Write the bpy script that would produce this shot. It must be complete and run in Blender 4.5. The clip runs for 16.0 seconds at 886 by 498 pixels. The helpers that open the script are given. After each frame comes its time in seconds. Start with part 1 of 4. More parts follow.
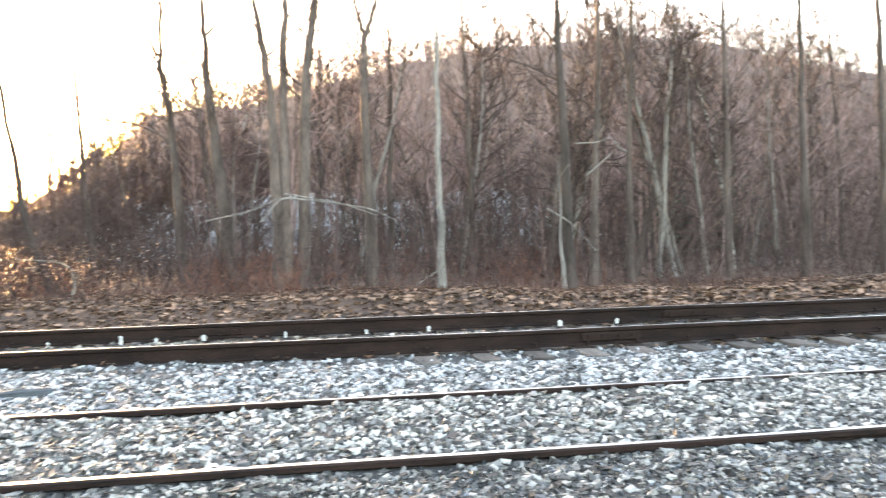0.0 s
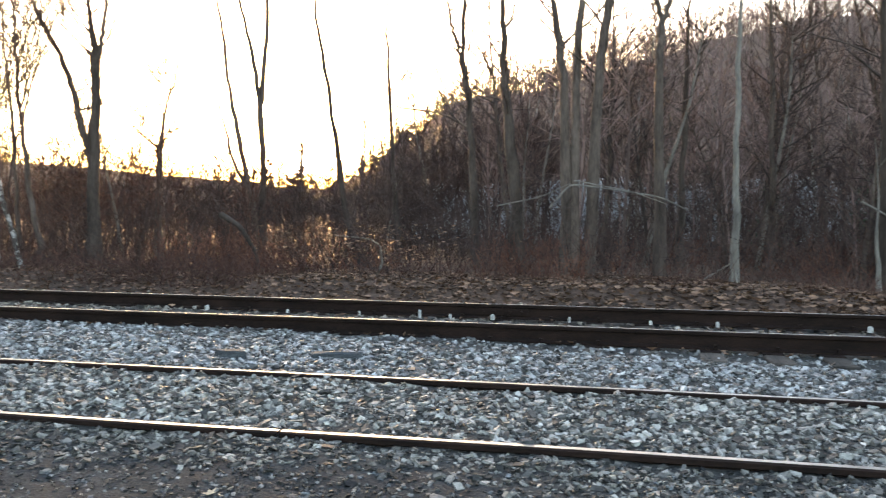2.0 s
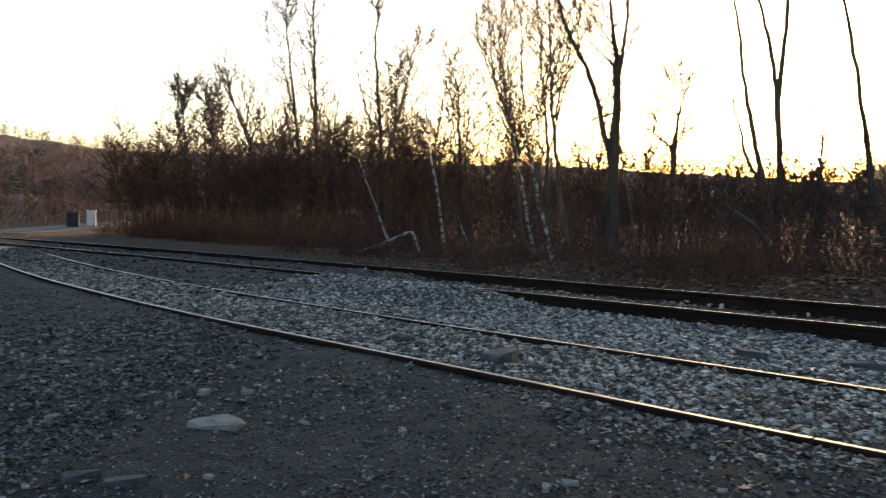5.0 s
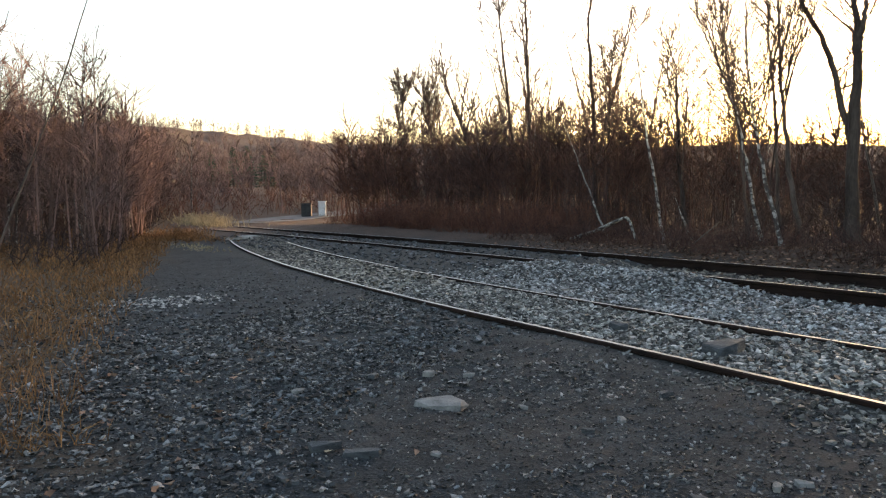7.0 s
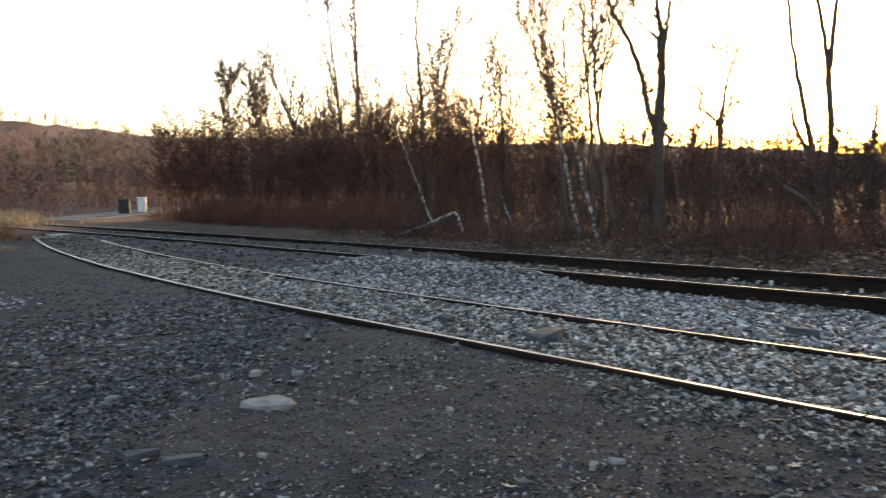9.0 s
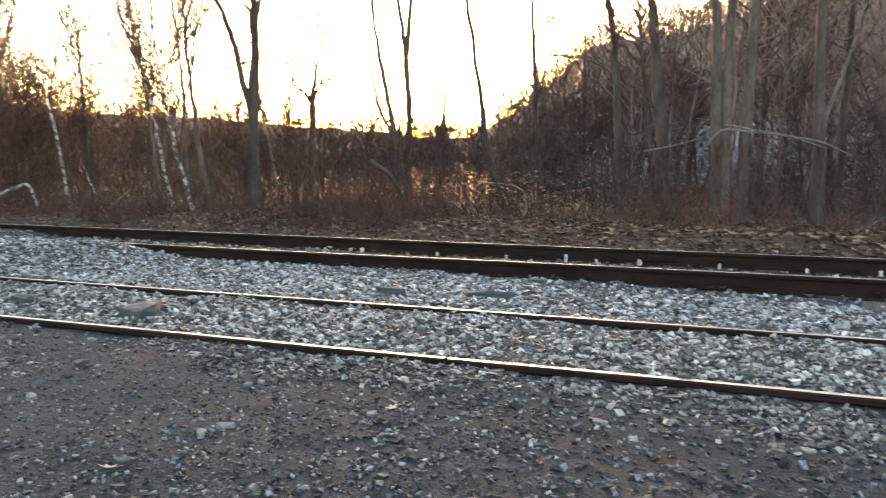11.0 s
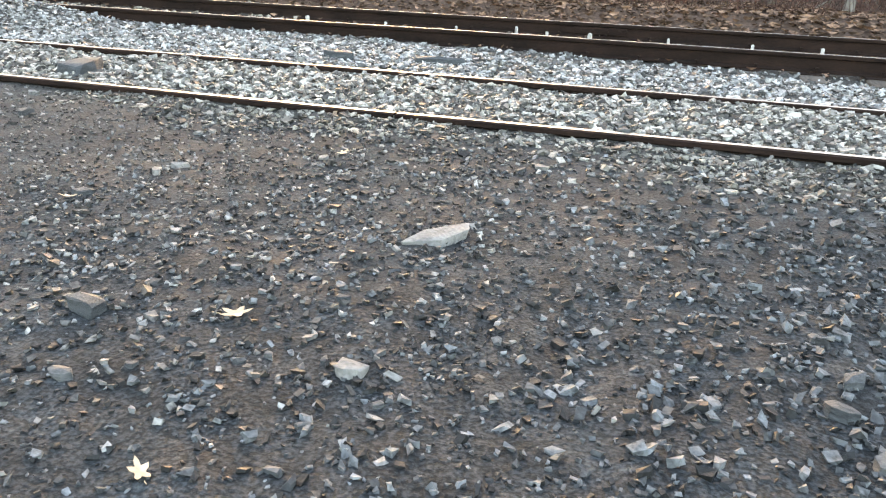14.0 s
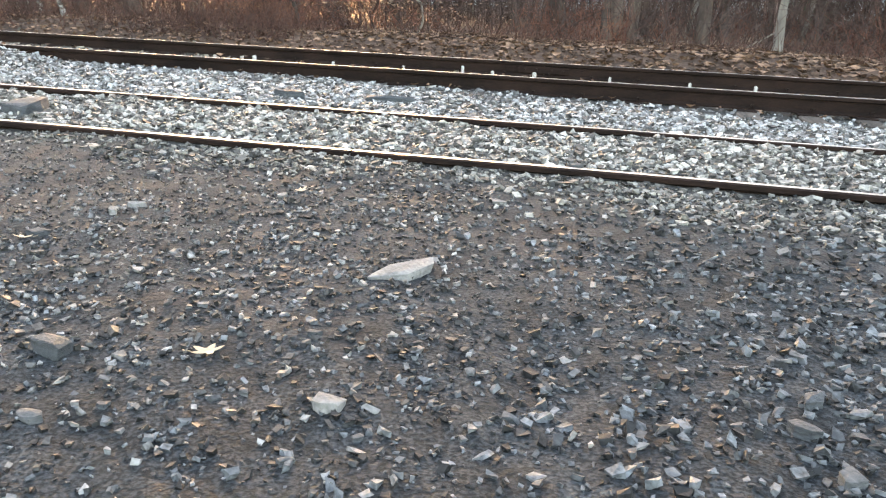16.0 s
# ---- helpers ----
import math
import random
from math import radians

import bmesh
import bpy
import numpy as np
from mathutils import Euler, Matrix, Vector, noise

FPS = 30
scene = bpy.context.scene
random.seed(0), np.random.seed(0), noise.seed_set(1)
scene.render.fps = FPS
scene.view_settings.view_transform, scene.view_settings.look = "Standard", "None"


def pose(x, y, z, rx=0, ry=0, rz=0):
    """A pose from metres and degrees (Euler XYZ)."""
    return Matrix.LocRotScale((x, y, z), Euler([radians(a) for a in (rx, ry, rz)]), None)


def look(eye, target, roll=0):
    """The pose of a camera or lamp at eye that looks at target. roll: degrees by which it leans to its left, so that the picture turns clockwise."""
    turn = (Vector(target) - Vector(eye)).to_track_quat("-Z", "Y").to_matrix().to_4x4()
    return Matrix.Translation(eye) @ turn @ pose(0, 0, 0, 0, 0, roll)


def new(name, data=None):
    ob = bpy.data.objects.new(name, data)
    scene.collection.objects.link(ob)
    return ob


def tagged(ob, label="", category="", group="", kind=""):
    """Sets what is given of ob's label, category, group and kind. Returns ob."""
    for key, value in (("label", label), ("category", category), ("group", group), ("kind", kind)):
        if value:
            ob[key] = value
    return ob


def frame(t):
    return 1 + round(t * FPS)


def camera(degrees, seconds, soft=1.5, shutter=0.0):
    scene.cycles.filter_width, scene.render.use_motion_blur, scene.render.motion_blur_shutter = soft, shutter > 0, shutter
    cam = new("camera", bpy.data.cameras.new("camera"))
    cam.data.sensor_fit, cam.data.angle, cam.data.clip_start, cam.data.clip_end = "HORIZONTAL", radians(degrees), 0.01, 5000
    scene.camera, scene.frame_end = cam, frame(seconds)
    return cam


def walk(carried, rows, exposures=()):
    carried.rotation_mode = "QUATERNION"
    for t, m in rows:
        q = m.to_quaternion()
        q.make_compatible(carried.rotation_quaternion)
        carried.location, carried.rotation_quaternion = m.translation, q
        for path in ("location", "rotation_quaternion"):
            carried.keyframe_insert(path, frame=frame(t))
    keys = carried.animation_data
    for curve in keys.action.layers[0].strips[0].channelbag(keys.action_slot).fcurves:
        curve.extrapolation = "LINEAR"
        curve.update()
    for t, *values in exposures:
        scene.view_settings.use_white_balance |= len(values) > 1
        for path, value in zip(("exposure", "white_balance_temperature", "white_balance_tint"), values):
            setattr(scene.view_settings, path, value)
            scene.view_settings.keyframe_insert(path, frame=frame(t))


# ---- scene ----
cam = camera(57.5, 16.0, 1.2, 0.35)
PATH = [
    (0, (0.27, 0.038, 1.184), (0.578, 2.014, 1.136), -1.3),
    (0.5, (0.275, -0.025, 1.196), (0.319, 1.974, 1.136), -0.5),
    (1, (0.288, -0.033, 1.196), (0.161, 1.962, 1.132), -0.3),
    (1.5, (0.28, -0.071, 1.228), (0.027, 1.911, 1.15), 0.5),
    (2, (0.252, -0.095, 1.235), (-0.135, 1.865, 1.151), 0.5),
    (2.5, (0.246, -0.161, 1.243), (-0.32, 1.756, 1.173), -0.1),
    (3, (0.248, -0.207, 1.273), (-0.52, 1.639, 1.212), -0.7),
    (3.5, (0.24, -0.26, 1.276), (-0.726, 1.489, 1.199), -0.8),
    (4, (0.245, -0.303, 1.271), (-0.937, 1.308, 1.197), 0.0),
    (4.5, (0.22, -0.327, 1.267), (-1.091, 1.18, 1.166), 0.2),
    (5, (0.204, -0.352, 1.265), (-1.227, 1.042, 1.166), 0.1),
    (5.2, (0.163, -0.324, 1.265), (-1.315, 1.019, 1.161), 0.2),
    (7.3, (0.24, -0.441, 1.288), (-1.508, 0.522, 1.158), -1.2),
    (7.5, (0.233, -0.453, 1.282), (-1.495, 0.544, 1.142), -0.9),
    (8, (0.238, -0.433, 1.281), (-1.438, 0.649, 1.141), -0.6),
    (8.5, (0.24, -0.42, 1.281), (-1.37, 0.757, 1.138), -0.8),
    (9, (0.227, -0.376, 1.274), (-1.276, 0.936, 1.127), -1.0),
    (9.5, (0.225, -0.326, 1.275), (-1.097, 1.166, 1.119), -1.5),
    (10, (0.238, -0.276, 1.278), (-0.877, 1.375, 1.103), -1.7),
    (10.2, (0.223, -0.301, 1.266), (-0.803, 1.407, 1.097), -0.9),
    (12.3, (0.151, -0.427, 1.127), (-0.276, 1.487, 0.739), -1.1),
    (12.5, (0.168, -0.463, 1.135), (-0.288, 1.426, 0.663), -1.0),
    (13, (0.175, -0.481, 1.08), (-0.389, 1.342, 0.481), -0.8),
    (13.5, (0.204, -0.479, 1.028), (-0.396, 1.316, 0.383), 0.3),
    (14, (0.209, -0.51, 1.019), (-0.323, 1.282, 0.308), 2.0),
    (14.5, (0.138, -0.561, 1.029), (-0.422, 1.23, 0.338), 0.6),
    (15, (0.103, -0.591, 1.011), (-0.573, 1.183, 0.382), 2.1),
    (15.5, (0.127, -0.567, 0.996), (-0.36, 1.27, 0.374), 3.2),
    (16, (0.147, -0.567, 1.017), (-0.264, 1.29, 0.398), 2.3),
]
EXPOSE = [(0, 5.15, 8300, 20), (0.5, 4.95, 8300, 20), (1.0, 4.5, 8100, 19), (1.5, 4.15, 8000, 18), (2.0, 3.75, 7600, 17), (2.5, 3.15, 7100, 15),
          (3.0, 2.65, 6900, 14), (3.5, 2.2, 6900, 13), (5.0, 2.25, 7000, 14), (7.5, 2.9, 7600, 18), (9.0, 2.95, 7600, 18), (10.0, 3.05, 7600, 18),
          (12.3, 4.85, 8900, 22), (13.5, 4.75, 8800, 20), (16, 4.75, 8900, 22)]
walk(cam, [(t, look(eye, target, roll)) for t, eye, target, roll in PATH], EXPOSE)

# ---- light: low evening sun behind the wood, pale sky ----
SUN_AZ, SUN_EL = -21.3, 4.5          # degrees from +y towards +x, and above the horizon
world = bpy.data.worlds.new("sky")
scene.world = world
world.use_nodes = True
wn = world.node_tree.nodes
sky = wn.new("ShaderNodeTexSky")
sky.sky_type = "NISHITA"
sky.sun_disc = False
sky.sun_elevation, sky.sun_rotation = radians(SUN_EL), radians(SUN_AZ)
sky.air_density, sky.dust_density, sky.ozone_density = 0.85, 2.0, 1.2
wn["Background"].inputs["Strength"].default_value = 0.15
world.node_tree.links.new(sky.outputs[0], wn["Background"].inputs["Color"])
sun = new("sun", bpy.data.lights.new("sun", "SUN"))
sun.data.energy, sun.data.angle, sun.data.color = 2.5, radians(0.6), (1.0, 0.62, 0.32)
a, e = radians(SUN_AZ), radians(SUN_EL)
to_sun = Vector((math.sin(a) * math.cos(e), math.cos(a) * math.cos(e), math.sin(e)))
sun.matrix_world = look(to_sun * 60, (0, 0, 0))

glow = bpy.data.materials.new("sun's glowing disc")
glow.use_nodes = True
glow.node_tree.nodes.clear()
gl, go = glow.node_tree.nodes.new("ShaderNodeEmission"), glow.node_tree.nodes.new("ShaderNodeOutputMaterial")
gl.inputs["Color"].default_value, gl.inputs["Strength"].default_value = (1.0, 0.8, 0.5, 1), 40.0
glow.node_tree.links.new(gl.outputs[0], go.inputs["Surface"])
bm = bmesh.new()
bmesh.ops.create_icosphere(bm, subdivisions=3, radius=32)
disc = bpy.data.meshes.new("sun_disc")
bm.to_mesh(disc)
bm.free()
disc.materials.append(glow)
sun_disc = tagged(new("sun_disc", disc), "low glowing sun behind the winter wood", "sun", kind="structure")
sun_disc.location = (to_sun - Vector((0, 0, 0.0185))) * 2600


# ---- materials ----
def mat(name, dark, light, scale=8.0, rough=0.85, metal=0.0, bump=0.3, fine=60.0, vary=None, spread=0.5, stretch=(1, 1, 1), spec=0.3, skew=1.0):
    """Two tones mixed by noise at two scales, with a fine relief; vary: 'island' or 'object' brightens pieces by chance, few of them strongly with a high skew."""
    m = bpy.data.materials.new(name)
    m.use_nodes = True
    nt = m.node_tree
    n, l = nt.nodes, nt.links
    b = n["Principled BSDF"]
    co = n.new("ShaderNodeTexCoord")
    mp = n.new("ShaderNodeMapping")
    mp.inputs["Scale"].default_value = stretch
    l.new(co.outputs["Object"], mp.inputs["Vector"])
    big, small = n.new("ShaderNodeTexNoise"), n.new("ShaderNodeTexNoise")
    big.inputs["Scale"].default_value, small.inputs["Scale"].default_value = scale, fine
    big.inputs["Detail"].default_value, small.inputs["Detail"].default_value = 5, 4
    for q in (big, small):
        l.new(mp.outputs[0], q.inputs["Vector"])
    add = n.new("ShaderNodeMath")
    add.operation = "ADD"
    half = n.new("ShaderNodeMath")
    half.operation = "MULTIPLY"
    half.inputs[1].default_value = 0.6
    l.new(small.outputs["Fac"], half.inputs[0])
    l.new(big.outputs["Fac"], add.inputs[0])
    l.new(half.outputs[0], add.inputs[1])
    ramp = n.new("ShaderNodeValToRGB")
    ramp.color_ramp.elements[0].position, ramp.color_ramp.elements[1].position = 0.55, 1.05
    ramp.color_ramp.elements[0].color, ramp.color_ramp.elements[1].color = (*dark, 1), (*light, 1)
    l.new(add.outputs[0], ramp.inputs[0])
    out = ramp.outputs[0]
    if vary:
        src = n.new("ShaderNodeNewGeometry").outputs["Random Per Island"] if vary == "island" else n.new("ShaderNodeObjectInfo").outputs["Random"]
        rng = n.new("ShaderNodeMapRange")
        rng.inputs["To Min"].default_value, rng.inputs["To Max"].default_value = 1 - spread, 1 + spread
        rng.inputs["To Max"].default_value = (1 + spread) * (1 + 0.4 * (skew - 1))
        pw = n.new("ShaderNodeMath")
        pw.operation = "POWER"
        pw.inputs[1].default_value = skew
        l.new(src, pw.inputs[0])
        l.new(pw.outputs[0], rng.inputs["Value"])
        hsv = n.new("ShaderNodeHueSaturation")
        l.new(out, hsv.inputs["Color"])
        l.new(rng.outputs[0], hsv.inputs["Value"])
        out = hsv.outputs[0]
    l.new(out, b.inputs["Base Color"])
    b.inputs["Roughness"].default_value, b.inputs["Metallic"].default_value = rough, metal
    b.inputs["Specular IOR Level"].default_value = spec
    if bump:
        bp = n.new("ShaderNodeBump")
        bp.inputs["Strength"].default_value, bp.inputs["Distance"].default_value = bump, 0.02
        l.new(add.outputs[0], bp.inputs["Height"])
        l.new(bp.outputs[0], b.inputs["Normal"])
    return m


BALLAST = mat("ballast stone", (0.033, 0.0345, 0.0355), (0.265, 0.268, 0.268), 14, 0.55, 0, 0.3, 90, "island", 0.9, spec=0.45, skew=1.6)
WARM_BALLAST = mat("pale siding ballast stone", (0.034, 0.033, 0.031), (0.255, 0.247, 0.229), 14, 0.6, 0, 0.3, 90, "island", 0.9, spec=0.4, skew=1.6)
BROWN_BALLAST = mat("weathered ballast stone", (0.045, 0.039, 0.033), (0.2, 0.18, 0.152), 14, 0.6, 0, 0.3, 90, "island", 0.9, spec=0.45, skew=1.7)
SLATE = mat("slate chip", (0.012, 0.0138, 0.015), (0.078, 0.086, 0.093), 10, 0.65, 0, 0.3, 80, "island", 0.85, spec=0.3, skew=2.0)
PALE = mat("pale stone", (0.09, 0.09, 0.089), (0.215, 0.213, 0.208), 9, 0.85, 0, 0.5, 70)
WHITE_STONE = mat("white quartz stone", (0.26, 0.25, 0.235), (0.48, 0.468, 0.45), 9, 0.7, 0, 0.4, 70)
GREY_RUBBLE = mat("grey rubble", (0.014, 0.0142, 0.0145), (0.118, 0.117, 0.115), 10, 0.6, 0, 0.3, 80, "island", 0.9, spec=0.35, skew=2.6)
SIDING_GRAVEL = mat("mixed siding gravel", (0.028, 0.0275, 0.026), (0.165, 0.158, 0.143), 12, 0.6, 0, 0.3, 90, "island", 0.9, spec=0.35, skew=2.0)
DARK_SLATE = mat("dark bluish slate", (0.018, 0.022, 0.0255), (0.058, 0.066, 0.073), 9, 0.65, 0, 0.5, 70, stretch=(1, 1, 4))
GREY_ROCK = mat("grey slate rock", (0.032, 0.035, 0.037), (0.095, 0.1, 0.104), 9, 0.7, 0, 0.5, 70, stretch=(1, 1, 4))
RUST = mat("rusted rail steel", (0.005, 0.0028, 0.0022), (0.02, 0.0105, 0.008), 6, 0.85, 0.0, 0.4, 70, stretch=(0.4, 1, 1), spec=0.15)
STEEL = mat("worn rail top steel", (0.22, 0.215, 0.21), (0.45, 0.44, 0.43), 3, 0.4, 0.9, 0.08, 30, stretch=(0.2, 1, 1))
TIE = mat("weathered tie wood", (0.024, 0.019, 0.016), (0.1, 0.083, 0.07), 5, 0.9, 0, 0.6, 60, "object", 0.4, stretch=(1, 0.15, 1))
BARK = mat("grey brown bark", (0.024, 0.017, 0.014), (0.098, 0.074, 0.062), 5, 0.95, 0, 0.9, 35, "object", 0.4, stretch=(1, 1, 0.25))
PALE_BARK = mat("pale grey bark", (0.075, 0.067, 0.06), (0.2, 0.18, 0.16), 5, 0.95, 0, 0.7, 35, stretch=(1, 1, 0.3))
TWIG = mat("bare twigs", (0.022, 0.013, 0.0112), (0.075, 0.048, 0.041), 2, 0.95, 0, 0, 20, "island", 0.4)
BRUSH_TWIG = mat("red-brown brush twigs", (0.03, 0.0135, 0.0105), (0.1, 0.05, 0.038), 1.5, 0.95, 0, 0, 20, "island", 0.45)
RED_TWIG = mat("reddish brush stems", (0.055, 0.022, 0.016), (0.155, 0.066, 0.044), 1.5, 0.95, 0, 0, 20, "island", 0.45)
# paler than the near twigs: haze over the hill is mixed into this colour
HAZED_TWIG = mat("haze-paled bare woodland", (0.07, 0.046, 0.041), (0.2, 0.137, 0.124), 0.08, 0.95, 0, 0, 1.5, "island", 0.45)
EVERGREEN = mat("dark evergreen needles", (0.018, 0.035, 0.022), (0.05, 0.085, 0.05), 2, 0.9, 0, 0, 20, "island", 0.4)
DRY_LEAF = mat("dry fallen leaf", (0.06, 0.034, 0.024), (0.21, 0.125, 0.085), 6, 0.85, 0, 0, 60, "island", 0.6, skew=1.6)
TAN_LEAF = mat("tan oak leaf", (0.3, 0.21, 0.14), (0.5, 0.39, 0.28), 12, 0.8, 0, 0.2, 80)
STRAW = mat("dry grass", (0.1, 0.05, 0.021), (0.25, 0.135, 0.058), 2, 0.9, 0, 0, 20, "island", 0.5)
PALE_STRAW = mat("pale bleached grass", (0.24, 0.19, 0.11), (0.48, 0.4, 0.25), 2, 0.9, 0, 0, 20, "island", 0.4)
SPOIL = mat("grey slate spoil", (0.16, 0.17, 0.175), (0.38, 0.395, 0.40), 1.2, 0.85, 0, 0.5, 12)
ROAD = mat("pale worn asphalt", (0.07, 0.07, 0.07), (0.15, 0.15, 0.147), 1.5, 0.85, 0, 0.3, 40)
CABINET = mat("white painted metal", (0.55, 0.55, 0.53), (0.78, 0.78, 0.76), 4, 0.5, 0, 0.05, 40)
DARK_METAL = mat("dark painted metal", (0.02, 0.022, 0.022), (0.06, 0.06, 0.06), 4, 0.6, 0.3, 0.1, 40)


def birch_bark():
    m = mat("white birch bark", (0.15, 0.138, 0.126), (0.36, 0.34, 0.315), 6, 0.8, 0, 0.3, 40)
    n, l = m.node_tree.nodes, m.node_tree.links
    co, mp, no = n.new("ShaderNodeTexCoord"), n.new("ShaderNodeMapping"), n.new("ShaderNodeTexNoise")
    mp.inputs["Scale"].default_value = (7, 7, 9)
    no.inputs["Scale"].default_value, no.inputs["Detail"].default_value, no.inputs["Distortion"].default_value = 1.0, 4, 0.8
    l.new(co.outputs["Object"], mp.inputs[0])
    l.new(mp.outputs[0], no.inputs["Vector"])
    ramp = n.new("ShaderNodeValToRGB")
    ramp.color_ramp.elements[0].position, ramp.color_ramp.elements[1].position = 0.44, 0.56
    ramp.color_ramp.elements[0].color, ramp.color_ramp.elements[1].color = (0, 0, 0, 1), (1, 1, 1, 1)
    l.new(no.outputs["Fac"], ramp.inputs[0])
    mix = n.new("ShaderNodeMix")
    mix.data_type = "RGBA"
    b = n["Principled BSDF"]
    old = b.inputs["Base Color"].links[0].from_socket
    l.new(ramp.outputs[0], mix.inputs["Factor"])
    l.new(old, mix.inputs["A"])
    mix.inputs["B"].default_value = (0.05, 0.04, 0.035, 1)
    l.new(mix.outputs["Result"], b.inputs["Base Color"])
    return m


BIRCH = birch_bark()


# ---- mesh helpers ----
def mesh_of(name, verts, faces, materials, smooth=False, index=None):
    """A mesh from arrays: verts (n, 3) and equal-sided faces (m, k)."""
    verts, faces = np.asarray(verts, dtype=np.float32), np.asarray(faces, dtype=np.int32)
    me = bpy.data.meshes.new(name)
    k = faces.shape[1]
    me.vertices.add(len(verts))
    me.vertices.foreach_set("co", verts.ravel())
    me.loops.add(faces.size)
    me.loops.foreach_set("vertex_index", faces.ravel())
    me.polygons.add(len(faces))
    me.polygons.foreach_set("loop_start", np.arange(0, faces.size, k, dtype=np.int32))
    for q in materials:
        me.materials.append(q)
    if index is not None:
        me.polygons.foreach_set("material_index", np.asarray(index, dtype=np.int32))
    me.update(calc_edges=True)
    me.polygons.foreach_set("use_smooth", np.full(len(faces), smooth, dtype=bool))
    me.validate()
    return me


def part(name, data, parent, label="", place=None):
    ob = new(name, data)
    ob.parent = parent
    if place is not None:
        ob.matrix_basis = place
    if label:
        ob["label"] = label
    return ob


def bm_mesh(name, bm, *materials):
    me = bpy.data.meshes.new(name)
    bm.to_mesh(me)
    bm.free()
    for q in materials:
        me.materials.append(q)
    return me


def block_mesh(name, size, material, bevel=0.01, wobble=0.0):
    bm = bmesh.new()
    bmesh.ops.create_cube(bm, size=1, matrix=Matrix.Diagonal((*size, 1)))
    if bevel:
        bmesh.ops.bevel(bm, geom=bm.edges[:], offset=bevel, segments=1, affect="EDGES")
    for v in bm.verts:
        v.co += wobble * noise.noise_vector(v.co * 7)
    return bm_mesh(name, bm, material)


def value_noise(x, y, seed=0):
    x, y = np.asarray(x, dtype=float), np.asarray(y, dtype=float)
    xi, yi = np.floor(x), np.floor(y)
    fx, fy = x - xi, y - yi
    fx, fy = fx * fx * (3 - 2 * fx), fy * fy * (3 - 2 * fy)

    def h(i, j):
        s = np.sin(i * 127.1 + j * 311.7 + seed * 74.7) * 43758.5453
        return s - np.floor(s)
    return (h(xi, yi) * (1 - fx) + h(xi + 1, yi) * fx) * (1 - fy) + (h(xi, yi + 1) * (1 - fx) + h(xi + 1, yi + 1) * fx) * fy


def step(lo, hi, v):
    u = np.clip((np.asarray(v, dtype=float) - lo) / (hi - lo), 0, 1)
    return u * u * (3 - 2 * u)


# ---- the plan: two tracks, a gravel yard, a litter bank, wooded hills ----
R1, R2, R3, R4 = 4.0, 5.505, 7.9, 9.405
TOP_NEAR, TOP_R3, TOP_R4 = 0.06, 0.155, 0.185
JOINT_X = -1.45


def near_bend(x):
    u = np.minimum(np.asarray(x, dtype=float) + 6.0, 0)
    return 0.0058 * u * u


def far_bend(x):
    u = np.minimum(np.asarray(x, dtype=float) + 16.0, 0)
    return -0.0025 * u * u


SKY_AZ = np.array([-180, -120, -95, -84, -77, -69, -55, -43, -33, -23, -19, -15, -10.6, -2.6, 5.4, 13, 22, 30, 38, 60, 100, 180])
SKY_EL = np.array([4, 5, 5.6, 5.3, 4.8, 4.0, 3.6, 3.3, 3.0, 2.2, 2.1, 4.0, 8.0, 9.6, 11.8, 13.0, 13.2, 12, 9.2, 7, 5, 4])


def ridge(az):
    """Distance of the ridge and the height of its ground."""
    right = step(-22, -2, az)
    dist = 300 - 165 * right
    return dist, np.maximum(dist * np.tan(np.radians(np.interp(az, SKY_AZ, SKY_EL))) + 1.2 - 2.6 - 0.8 * right, 0.5)


